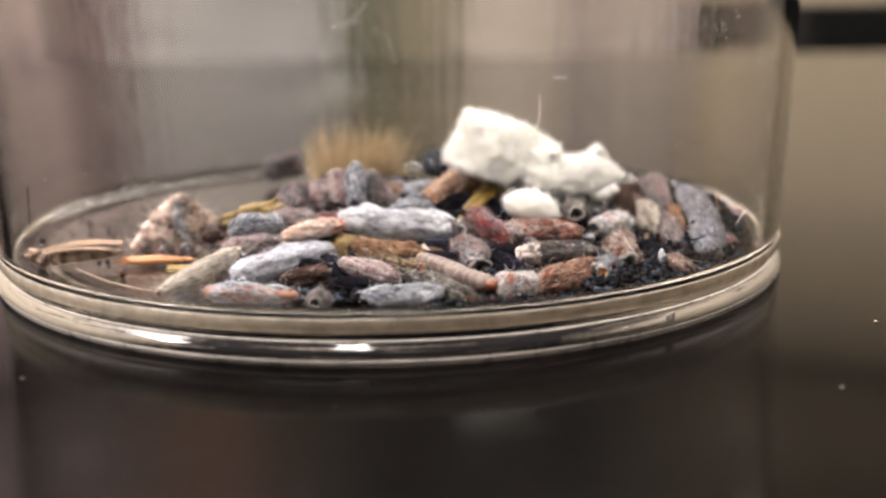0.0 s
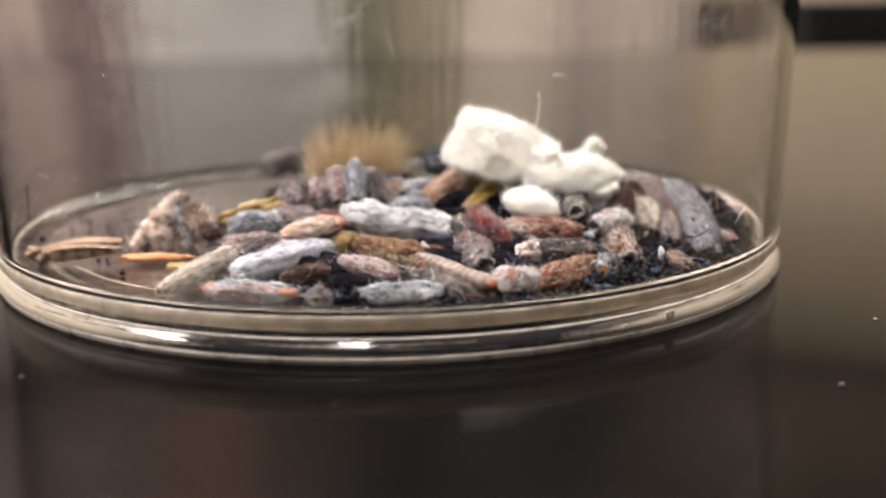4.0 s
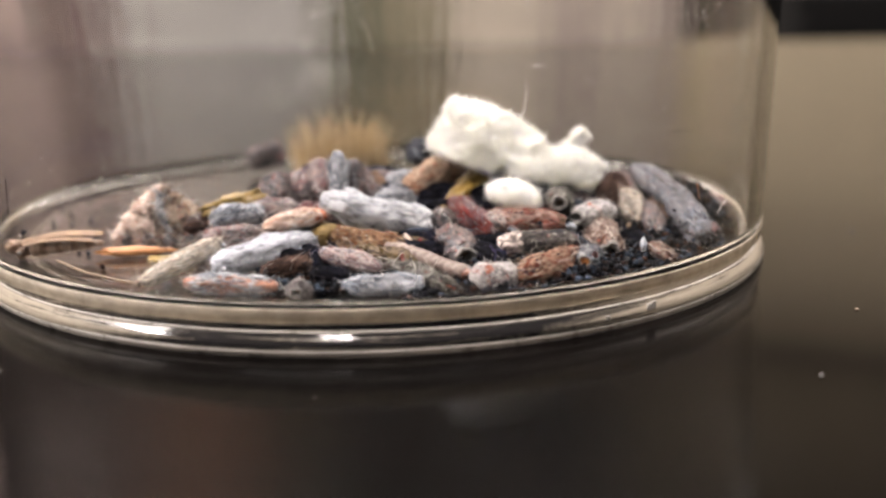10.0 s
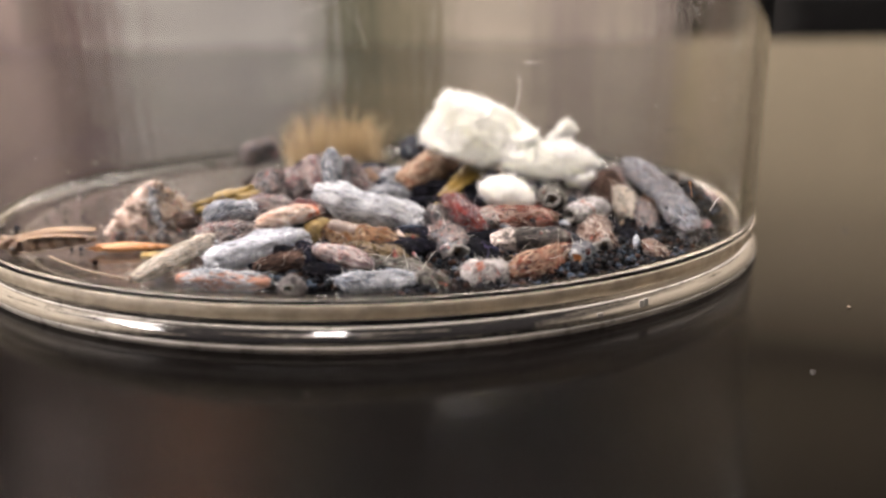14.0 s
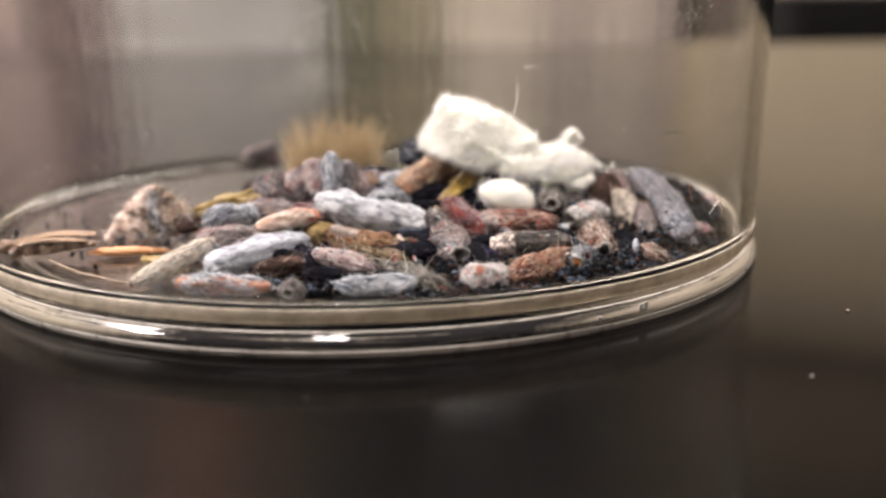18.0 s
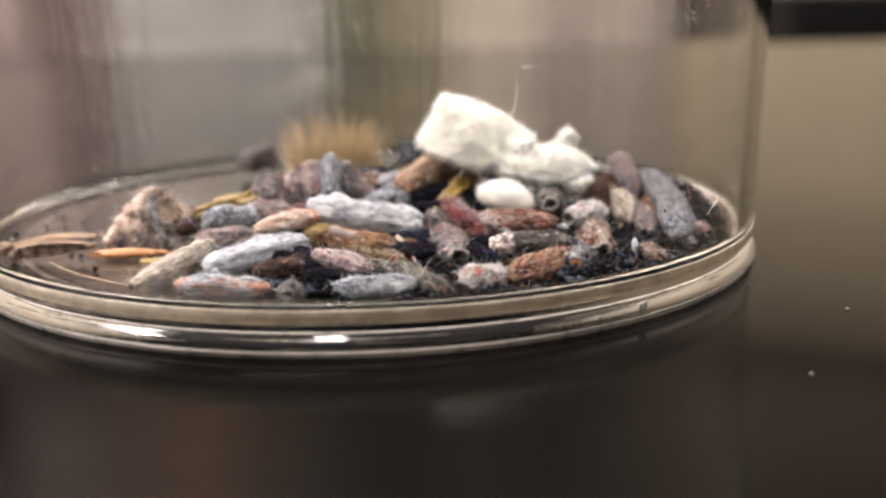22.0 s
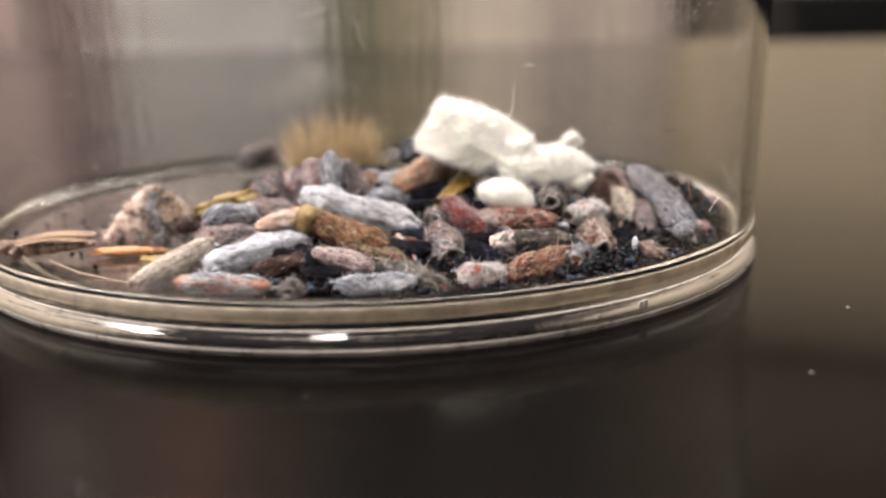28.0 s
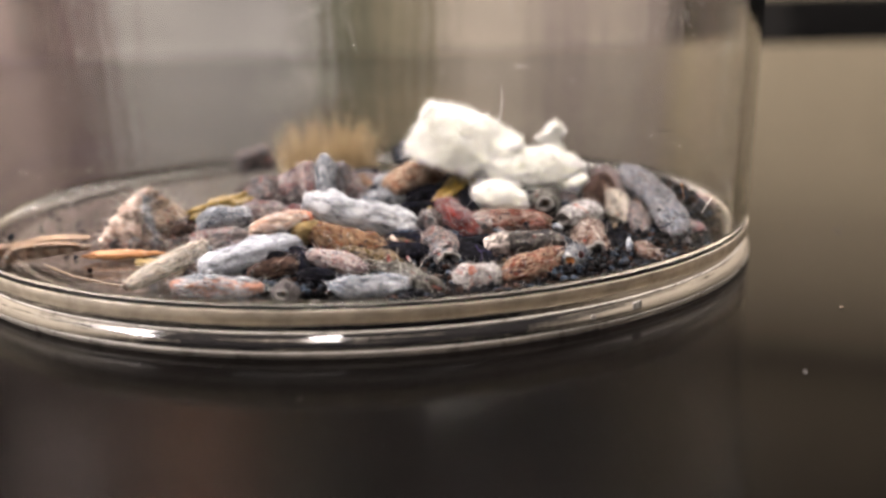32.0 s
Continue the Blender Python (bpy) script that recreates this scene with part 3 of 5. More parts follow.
def ceiling_light(x, y, sx, sy, watts, slots=None):
    """A recessed panel; slots: its lit openings from x0 to x1, in metres from its middle."""
    ob = new("ceiling_light")
    ob.matrix_basis = pose(x, y, 1.79)
    tagged(ob, "unseen recessed fluorescent ceiling panel, switched on", "ceiling light", "ceiling panels")
    slots = slots or [(-sx + 0.021, sx - 0.021)]
    bars = [(-sx, sx, sy - 0.02, sy), (-sx, sx, -sy, -sy + 0.02)]
    edges = [-sx] + [v for slot in slots for v in slot] + [sx]
    bars += [(edges[i], edges[i + 1], -sy + 0.02, sy - 0.02) for i in range(0, len(edges), 2)]
    for a, b, c, d in bars:
        part("frame", box_bm(a, b, c, d, -0.03, 0.01), CEILPAINT, ob)
    wide = sum(q - p for p, q in slots)
    for p, q in slots:
        part("diffuser", box_bm(p + 0.002, q - 0.002, -sy + 0.021, sy - 0.021, -0.012, 0.005), LAMP, ob, "glowing white diffuser")
        la = bpy.data.lights.new("panel_light", "AREA")
        la.shape, la.size, la.size_y, la.energy, la.color = "RECTANGLE", q - p - 0.008, 2 * sy - 0.06, watts * (q - p) / wide, (1.0, 0.892, 0.85)
        lo = new("panel_light", la)
        lo.matrix_basis = pose(x + (p + q) / 2, y, 1.77)


ceiling_light(-0.43, -0.75, 0.28, 0.20, 10, [(0.070, 0.090), (0.155, 0.173), (0.204, 0.232)])
ceiling_light(-0.10, 0.05, 0.60, 0.15, 37)
ceiling_light(-1.75, 0.12, 0.18, 0.60, 125)
# the next three are added to brighten the far wall and jar edge
ceiling_light(-0.75, 1.5, 0.60, 0.15, 54)
ceiling_light(1.1, 1.3, 0.60, 0.15, 54)
ceiling_light(2.35, 2.1, 0.50, 0.15, 10)


def cupboard(name, label, x0, x1, y0, y1, z0, z1, material, doors=2, category="cupboard"):
    ob = new(name)
    ob.matrix_basis = pose((x0 + x1) / 2, (y0 + y1) / 2, z0)
    tagged(ob, label, category)
    w, d, h = (x1 - x0) / 2, (y1 - y0) / 2, z1 - z0
    part("body", box_bm(-w, w, -d + 0.02, d, 0, h, 0.004), material, ob)
    for i in range(doors):
        a = -w + 2 * w * i / doors + 0.004
        b = -w + 2 * w * (i + 1) / doors - 0.004
        door = part("door", box_bm(a, b, -d, -d + 0.018, 0.02, h - 0.02, 0.003), material, ob)
        part("handle", box_bm(b - 0.05, b - 0.035, -d - 0.03, -d - 0.002, h * 0.45, h * 0.45 + 0.12, 0.004), GREYSTEEL, door, "grey steel handle")
    return ob


cupboard("tall_cabinet", "tall dark plum laminate cabinet standing on the floor", -0.56, -0.43, 1.6, 2.1, -0.90, 0.36, DARKWOOD, 1)
cupboard("refrigerator", "white enamelled refrigerator standing on the floor", -0.425, -0.122, 1.5, 2.1, -0.90, 0.36, WHITEDOOR, 1, "refrigerator")
cupboard("filler_panel", "narrow white filler panel beside the refrigerator", -0.118, -0.090, 1.49, 2.1, -0.90, 0.36, FILLER, 0, "panel")
cupboard("locker", "dull green metal locker standing on the floor", -0.085, 0.0, 1.5, 2.1, -0.90, 0.36, GREENBOX, 1, "locker")
cupboard("shelf_unit", "pinkish board storage unit standing on the floor", -1.30, -0.57, 1.6, 2.1, -0.90, 1.0, PINKBOX, 2, "storage unit")
for x0, x1, material, label in ((0.005, 0.095, BROWNDOOR, "brown laminate locker standing on the floor"), (0.10, 0.27, BEIGEDOOR, "beige metal locker standing on the floor"),
                                (0.275, 0.345, MAUVEDOOR, "mauve-grey locker standing on the floor"), (0.35, 0.43, BEIGEDOOR, "beige metal locker standing on the floor"),
                                (0.435, 0.505, MAUVEDOOR, "mauve-grey locker standing on the floor")):
    cupboard("locker", label, x0, x1, 1.5, 2.1, -0.90, 0.36, material, 1, "locker")
# black block added where the gap beyond the bench lies dark
cupboard("dark_gap_block", "black cupboard block in place of the dark gap beyond the bench", 0.54, 2.6, 1.3, 2.1, -0.90, 0.008, BLACK, 4, "bench")
# black cupboards out of view, added to darken what the bench reflects
for k in (0, 3):
    cupboard("unseen_wall_cupboard", "unseen black wall cupboard added to darken the bench reflection", -2.9 + 0.9 * k, -2.02 + 0.9 * k, 2.6, 2.9, 0.72, 1.75, BLACK, 2)

# out of view, added to tint the bench reflection reddish brown
cupboard("unseen_wall_cupboard", "unseen reddish brown wooden wall cupboard tinting the bench reflection", -0.78, -0.42, 2.6, 2.9, 0.45, 1.6, REDWOOD, 2)

# ---- the jar ----
RI, FLOOR_Z = 29.1, 2.40


def OUT(z):
    """Outer radius of the jar at a height, in mm: the wall widens upwards."""
    return 30.02 + 0.033 * (z - 2.0)


def lathe(name, profile, material, sides=192):
    verts, faces = [], []
    n = len(profile)
    for i in range(sides):
        g = 2 * math.pi * i / sides
        for r, z in profile:
            verts.append((r * MM * math.cos(g), r * MM * math.sin(g), z * MM))
    for i in range(sides):
        a, b = i * n, ((i + 1) % sides) * n
        for k in range(n):
            k2 = (k + 1) % n
            faces.append((a + k, b + k, b + k2, a + k2))
    me = mesh_from(name, verts, faces, material)
    me.set_sharp_from_angle(angle=radians(50))
    return me


def jar():
    ob = new("plastic_jar")
    tagged(ob, "clear plastic jar with a stepped foot and scuffed wall", "jar")
    # it is a little wider than its profile and stands off the middle of the heap
    wide, shift = 1.02, -0.45
    ob.matrix_basis = Matrix.Translation((shift * MM, 0.55 * MM, 0)) @ Matrix.Diagonal((wide, wide, 1.0, 1.0))
    # the moulded body: foot, floor plate and wall
    prof = [(0.01, 1.0), (26.0, 1.0), (26.2, 1.0), (26.7, 0.7), (26.95, 0.2), (27.0, 0.08), (27.2, 0.0), (27.4, 0.0), (29.5, 0.0), (29.7, 0.0), (30.1, 0.12), (30.2, 0.4), (30.2, 0.52), (30.18, 0.70), (30.11, 0.86), (30.0, 1.0), (29.87, 1.14), (29.74, 1.27), (29.69, 1.34), (29.68, 1.50), (29.68, 1.68),
            (29.68, 1.84), (29.78, 1.92), (30.02, 1.97), (30.02, 2.1), (OUT(20), 20.0), (OUT(57.8), 57.8), (OUT(58), 58.0), (OUT(58) - 0.2, 58.4), (OUT(58) - 0.4, 58.45), (OUT(58) - 0.6, 58.45), (OUT(58) - 0.75, 58.4), (OUT(58) - 0.88, 58.0), (OUT(57) - 0.9, 57.0), (OUT(20) - 0.9, 20.0), (RI, 3.3), (RI, 3.1), (28.7, 2.62), (27.9, FLOOR_Z), (27.6, FLOOR_Z), (0.01, FLOOR_Z)]
    body = piece("jar_wall", lathe("jar_wall", prof, PLASTIC), ob)
    band = piece("base_band", lathe("base_band", [(30.03, 1.99), (30.06, 2.0), (30.08, 2.06), (30.10, 2.76), (30.08, 2.82), (30.055, 2.83)], REFLECTCREAM), ob, "streaked band round the base, its cream reflection painted in")
    foot = piece("foot_edge", lathe("foot_edge", [(29.75, 0.0), (30.14, 0.08), (30.22, 0.18), (30.24, 0.3), (30.24, 0.44), (30.205, 0.47), (30.2, 0.4), (30.1, 0.1)], CHALK), ob, "scuffed pale foot edge")
    low = piece("foot_band", lathe("foot_band", [(30.204, 0.48), (30.22, 0.50), (30.225, 0.56), (30.21, 0.70), (30.14, 0.86), (30.03, 1.0), (29.90, 1.14), (29.77, 1.27), (29.72, 1.34), (29.71, 1.51), (29.71, 1.69), (29.71, 1.84), (29.81, 1.93), (30.04, 1.984), (30.01, 1.988), (29.79, 1.95), (29.69, 1.85), (29.69, 1.68), (29.69, 1.50), (29.70, 1.35), (29.75, 1.26), (29.88, 1.13), (30.01, 0.99), (30.12, 0.85)], BENCHTONE_WORN), ob, "glossy band round the foot painted dark like the bench behind, chalky with wear")
    ridge = piece("ridge", lathe("ridge", [(29.73, 1.34), (29.80, 1.355), (29.83, 1.40), (29.80, 1.455), (29.72, 1.47)], CHALK), ob, "thin pale ridge above the foot")
    ridge.visible_shadow = False
    band.visible_shadow = low.visible_shadow = False
    body.visible_shadow = foot.visible_shadow = False
    rnd = random.Random(77)

    def on_wall(ang, z, out=0.02):
        r = OUT(z) + out if z > 2 else 30.12 + out
        ang = math.asin((r * math.sin(ang) - shift) / (r * wide))
        return Vector((r * math.sin(ang), -r * math.cos(ang), z)) * MM

    def thread(name, label, a0, z0, a1, z1, sag, radius, material=SCUFF):
        pts = [on_wall(a0 + (a1 - a0) * k / 6, z0 + (z1 - z0) * k / 6 + sag * math.sin(math.pi * k / 6)) for k in range(7)]
        piece(name, tube_mesh(name, pts, radius * MM, material, 5, 0.6), ob, label)

    thread("scratch", "white scratch", 0.268, 19.2, 0.275, 18.2, 0.0, 0.03)
    thread("scratch", "curved white scratch", -0.106, 18.65, -0.045, 19.9, -0.35, 0.045)
    thread("scratch", "white scratch", -0.072, 18.85, -0.05, 19.15, 0.0, 0.03)
    thread("scratch", "white scratch", 0.280, 15.80, 0.307, 15.76, 0.05, 0.035)
    thread("scratch", "plum scratch", -0.855, 9.1, -0.868, 6.75, 0.0, 0.04, BLACKHAIR)
    thread("scratch", "fine dark scratch", 0.611, 11.47, 0.662, 11.35, 0.06, 0.025, BLACKHAIR)
    thread("scratch", "white scratch", 0.832, 6.45, 0.790, 5.75, 0.15, 0.016)
    thread("scratch", "faint scratch", -0.013, 18.3, 0.0, 16.8, 0.0, 0.02)
    thread("clinging_hair", "curled dark hair", 0.608, 5.78, 0.675, 5.72, -0.20, 0.05, BLACKHAIR)
    thread("clinging_speck", "black speck", 0.627, 6.68, 0.631, 6.72, 0.0, 0.10, BLACKHAIR)
    thread("clinging_hair", "rust-coloured hair", 0.700, 8.0, 0.712, 7.0, 0.0, 0.03, SLIVER)
    for k in range(46):
        a, z = rnd.gauss(0.67, 0.035), 18.3 + rnd.gauss(0, 0.45)
        thread("scuff", "", a, z, a + rnd.uniform(-0.01, 0.01), z + rnd.uniform(-0.15, 0.15), 0.02, rnd.uniform(0.007, 0.014))
    for k in range(60):
        a, z = rnd.uniform(-0.95, 0.95), rnd.uniform(4.5, 20)
        thread("scuff", "", a, z, a + rnd.uniform(-0.006, 0.006), z + rnd.uniform(-0.18, 0.18), 0.01, rnd.uniform(0.008, 0.016))
    for a, z in ((0.565, 1.0), (0.578, 1.05), (0.456, 0.78)):
        bm = box_bm(-0.17 * MM, 0.17 * MM, -0.06 * MM, 0.02 * MM, -0.22 * MM, 0.22 * MM, 0.02 * MM)
        mark = part("moulding_mark", bm, SCUFF, ob, "raised pale moulding mark")
        mark.matrix_basis = Matrix.Translation(on_wall(a, z, 0.0)) @ Matrix.Rotation(a, 4, "Z")
    return ob


the_jar = jar()

# ---- what lies in the jar ----
def heap(x, y):
    """Height of the loose debris, in mm."""
    r = math.hypot(x, y)
    h = 1.3 * math.exp(-((x - 3) / 9.0) ** 2 - ((y + 3) / 7.0) ** 2)
    h += 1.9 * math.exp(-((x - 22.5) / 5.0) ** 2 - ((y + 3.0) / 9.0) ** 2)
    h += 0.5 * math.exp(-((x - 12) / 9) ** 2 - ((y + 18) / 7) ** 2)
    edge = max(0.0, min(1.0, (28.2 - r) / 2.0))
    return FLOOR_Z + 0.02 + h * edge


def frass():
    rnd = random.Random(4)
    verts, faces = [], []
    n = 64
    ids = {}
    for i in range(n + 1):
        for j in range(n + 1):
            x, y = -28 + 56 * i / n, -28 + 56 * j / n
            if math.hypot(x, y) > 28.2 or heap(x, y) - FLOOR_Z < 0.12:
                continue
            ids[i, j] = len(verts)
            verts.append((x * MM, y * MM, (heap(x, y) + 0.12 * noise.noise(Vector((x, y, 0)) * 1.3)) * MM))
    for i in range(n):
        for j in range(n):
            q = [ids.get(k) for k in ((i, j), (i + 1, j), (i + 1, j + 1), (i, j + 1))]
            if None not in q:
                faces.append(tuple(q))
    piece_a = new("debris_bed", mesh_from("debris_bed", verts, faces, SOIL))
    tagged(piece_a, "dark bed of fine droppings under the cases", "debris", kind="stuff")
    bm = bmesh.new()
    bmesh.ops.create_icosphere(bm, subdivisions=1, radius=1.0)
    base = [v.co.copy() for v in bm.verts]
    tris = [tuple(v.index for v in f.verts) for f in bm.faces]
    bm.free()
    verts, faces = [], []
    count = 0
    while count < 7000:
        x, y = rnd.uniform(-28, 28), rnd.uniform(-28, 28)
        if math.hypot(x, y) > 28.0:
            continue
        h = heap(x, y) - FLOOR_Z
        dens = 0.10 + 0.9 * min(1, h) if x > -9 else 0.00012 + 0.5 * min(1, h)
        if y < -14 and x > -6:
            dens = 1.0
        if y > 8 and x < 12:
            dens *= 0.1
        if math.hypot(x, y) > 25.3 and x < 0.9 and y < -14:
            continue
        if rnd.random() > dens:
            continue
        s = rnd.choice((0.13, 0.16, 0.2, 0.23, 0.27)) * rnd.uniform(0.85, 1.1)
        c = Vector((x, y, heap(x, y) + s * rnd.uniform(0.5, 1.0) + (rnd.random() < 0.35) * 0.3 * min(1, h)))
        rot = Euler((rnd.uniform(0, 6), rnd.uniform(0, 6), rnd.uniform(0, 6))).to_matrix()
        i0 = len(verts)
        sx, sy, sz = s * rnd.uniform(0.85, 1.25), s * rnd.uniform(0.85, 1.1), s * rnd.uniform(0.8, 1.0)
        for v in base:
            k = 1 + 0.12 * rnd.uniform(-1, 1)
            verts.append((c + rot @ Vector((v.x * sx * k, v.y * sy * k, v.z * sz * k))) * MM)
        faces.extend(tuple(i0 + a for a in t) for t in tris)
        count += 1
    tagged(new("frass_pellets", mesh_from("frass_pellets", verts, faces, FRASS)), "loose blue-black and grey round droppings", "droppings", kind="stuff")


frass()
case_count = [0]
BURIED = {"dark": "larva case half buried in the heap, coloured near black for shade", "greyred": "grey and red larva case deep in the heap", "slate": "larva case deep in the heap, coloured slate grey for shade",
          "rust": "rust-coloured larva case deep in the heap", "blue": "blue-grey larva case deep in the heap", "oliveb": "larva case deep in the heap, coloured olive brown for shade",
          "pinkgrey": "pinkish grey larva case deep in the heap", "bluedark": "larva case deep in the heap, coloured navy for shade", "orange": "orange-brown larva case deep in the heap"}



def larva_case(p, q, r, style, mouths=0, label=""):
    """A felted tube from p to q (mm), r mm thick, with its mouths (1 at p, 2 at q) and loose fibres."""
    case_count[0] += 1
    seed = case_count[0]
    rnd = random.Random(seed * 13 + 1)
    ob = new("larva_case")
    tagged(ob, label, "larva case", "larva cases in the jar")
    ob.matrix_basis = span(p, q)
    r *= 1.12
    ln = (Vector(q) - Vector(p)).length
    rings, sides = 52, 34
    off = Vector((seed * 5.7, seed * 2.3, seed * 9.1))
    verts, faces = [], []
    bow = rnd.uniform(-0.06, 0.06) * ln
    blunt = rnd.uniform(0.12, 0.55), rnd.uniform(0.12, 0.55)
    flat = rnd.uniform(0.78, 0.98)
    for i in range(rings + 1):
        u = i / rings
        e0 = 0.56 if mouths & 1 else blunt[0]
        e1 = 0.56 if mouths & 2 else blunt[1]
        lo = 1 - (1 - e0) * (1 - min(1, u / 0.30)) ** 2.2
        hi = 1 - (1 - e1) * (1 - min(1, (1 - u) / 0.30)) ** 2.2
        rr = r * min(lo, hi) * (1 + 0.05 * math.sin(u * 9 + seed))
        cx, cy = (u - 0.5) * ln, bow * math.sin(math.pi * u)
        for j in range(sides):
            g = 2 * math.pi * j / sides
            d = Vector((0, math.cos(g), math.sin(g)))
            s = Vector((cx, d.y * r, d.z * r))
            k = 1 + 0.15 * noise.noise(Vector((cx * 0.12, d.y * 1.7, d.z * 1.7)) + off) + 0.22 * noise.noise(s * 0.6 + off) + 0.13 * noise.noise(s * 1.7 + off)
            k += 0.09 * noise.noise(Vector((cx * 0.7, d.y * 3.6, d.z * 3.6)) + off) + 0.07 * noise.noise(Vector((cx * 1.6, d.y * 8.0, d.z * 8.0)) + off) + 0.07 * noise.noise(s * 9.0 + off)
            verts.append((cx * MM + 0.08 * noise.noise(s * 2 + off * 2) * MM, (cy + d.y * rr * k) * MM, (d.z * rr * k * flat) * MM))
    for i in range(rings):
        for j in range(sides):
            k = (j + 1) % sides
            faces.append((i * sides + j, i * sides + k, (i + 1) * sides + k, (i + 1) * sides + j))
    if not mouths & 1:
        faces.append(tuple(range(sides))[::-1])
    if not mouths & 2:
        faces.append(tuple(rings * sides + j for j in range(sides)))
    me = mesh_from("felt_tube", verts, faces, FELT[style])
    piece("felt_tube", me, ob)
    for bit, sgn in ((1, -1), (2, 1)):
        if mouths & bit:
            mm_ = AMBERMOUTH if style == "rust" else MOUTH
            vs, fs = [], []
            prof = [(-0.55, 0.24), (-0.5, 0.32), (-0.12, 0.35), (0.04, 0.38), (0.12, 0.46), (0.05, 0.58), (-0.12, 0.62)]
            for a, f in prof:
                for j in range(sides):
                    g = 2 * math.pi * j / sides
                    k = 1 + 0.35 * noise.noise(Vector((math.cos(g), math.sin(g), seed)) * 1.5)
                    vs.append((sgn * (ln / 2 + a * r) * MM, (f * r * k * math.cos(g)) * MM, f * r * k * 0.9 * math.sin(g) * MM))
            for i in range(len(prof) - 1):
                for j in range(sides):
                    k = (j + 1) % sides
                    fs.append((i * sides + j, i * sides + k, (i + 1) * sides + k, (i + 1) * sides + j))
            piece("mouth_rim", mesh_from("mouth_rim", vs, fs, mm_), ob)
            deep = 0.05 if style == "greyorange" else 0.5
            plug = [(sgn * (ln / 2 - deep * r) * MM, 0.40 * r * math.cos(2 * math.pi * j / 12) * MM, 0.38 * r * math.sin(2 * math.pi * j / 12) * MM) for j in range(12)]
            plug.append((sgn * (ln / 2 - (deep + 0.4) * r) * MM, 0, 0))
            piece("lining", mesh_from("lining", plug, [(j, (j + 1) % 12, 12) for j in range(12)], ORANGEMOUTH if style == "greyorange" else LINING), ob, "orange lining" if style == "greyorange" else "dark lining")
    if style == "rust" and mouths == 3:
        vs, fs = [], []
        prof = [(0.9, 0.80), (0.7, 1.08), (0.2, 1.16), (-0.45, 1.05), (-0.62, 0.86), (-0.5, 0.66), (0.1, 0.56)]
        for a, f in prof:
            for j in range(sides):
                g = 2 * math.pi * j / sides
                k = 1 + 0.2 * noise.noise(Vector((math.cos(g), math.sin(g), a + seed)) * 1.4)
                vs.append(((-ln / 2 + a * r) * MM, f * r * k * math.cos(g) * MM, f * r * k * math.sin(g) * MM))
        for i in range(len(prof) - 1):
            for j in range(sides):
                k = (j + 1) % sides
                fs.append((i * sides + j, i * sides + k, (i + 1) * sides + k, (i + 1) * sides + j))
        piece("collar", mesh_from("collar", vs, fs, AMBERMOUTH), ob, "olive amber collar round the mouth")
    piece("fuzz", hairs_mesh("fuzz", surface_roots(me, int(60 + 55 * ln), rnd, 0.28, Vector((1.1 if ln > 2.6 else 0.0, 0, 0))), PALETTE[style], 0.0007 if ln > 2.6 else 0.0004, 0.000018, rnd, curl=0.6), ob)
    if label not in BURIED.values():
        vs, fs = [], []
        for _ in range(int(50 + 85 * ln)):
            i, j = rnd.randrange(2, rings - 12), rnd.randrange(sides)
            slant, step, wide = rnd.gauss(0, 0.8), rnd.choice((0.8, 1.2, 1.8)), rnd.choice((0.014, 0.02, 0.028, 0.045))
            n0 = len(vs)
            for k in range(6):
                ii, jj = min(rings, int(i + k * step)), int(j + k * slant) % sides
                p = Vector(verts[ii * sides + jj])
                out = Vector((0, p.y, p.z)).normalized()
                side = Vector((0.3 * slant, -out.z, out.y)).normalized()
                w = wide * MM * (0.25, 0.8, 1, 1, 0.7, 0.2)[k]
                p += out * rnd.uniform(0.0, 0.03) * MM
                vs += [p - side * w, p + out * w * 0.9, p + side * w]
            for k in range(5):
                a = n0 + 3 * k
                fs += [(a, a + 1, a + 4, a + 3), (a + 1, a + 2, a + 5, a + 4)]
        piece("matted_strands", mesh_from("matted_strands", vs, fs, PALETTE[style]), ob)
    piece("loose_fibre", hairs_mesh("loose_fibre", surface_roots(me, 14 if ln > 2.6 else 3, rnd, 0.2), DARKFIBRE if style in ("dark", "bluedark", "slate", "oliveb") else FIBRE, 0.0011, 0.000012, rnd, curl=0.7), ob)
    return ob


case_a = larva_case((-4.26, -12.00, 5.02), (4.32, -13.00, 4.12), 1.04, "pale", 2, "pale grey felted larva case lying across the heap")
_ = larva_case((-10.48, -20.60, 3.26), (-4.21, -15.00, 3.44), 0.97, "white", 0, "white fluffy felt larva case with blue-grey flecks")
_ = larva_case((-14.45, -23.20, 2.92), (-10.50, -17.00, 4.13), 0.59, "tan", 0, "tan speckled larva case of woven debris")
_ = larva_case((-11.74, -23.40, 2.94), (-6.13, -24.80, 2.96), 0.59, "bluepink", 0, "blue-grey larva case with a salmon underside")
_ = larva_case((-4.92, -26.60, 2.98), (-4.59, -25.60, 3.02), 0.62, "grey", 1, "small grey larva case seen by its round mouth")
_ = larva_case((-2.33, -25.40, 3.03), (2.45, -25.40, 3.00), 0.64, "blue", 2, "blue-grey felted larva case with loose fibres")
_ = larva_case((1.96, -22.80, 3.10), (4.24, -26.80, 2.95), 0.55, "moss", 0, "mossy grey shaggy larva case")
case_h = larva_case((-3.86, -15.00, 3.51), (1.83, -18.20, 3.18), 0.87, "rust", 3, "rust and cream larva case with an open mouth")
_ = larva_case((-4.04, -19.00, 3.52), (-0.03, -21.80, 3.01), 0.65, "greyred", 0, "grey larva case flecked with brick red")
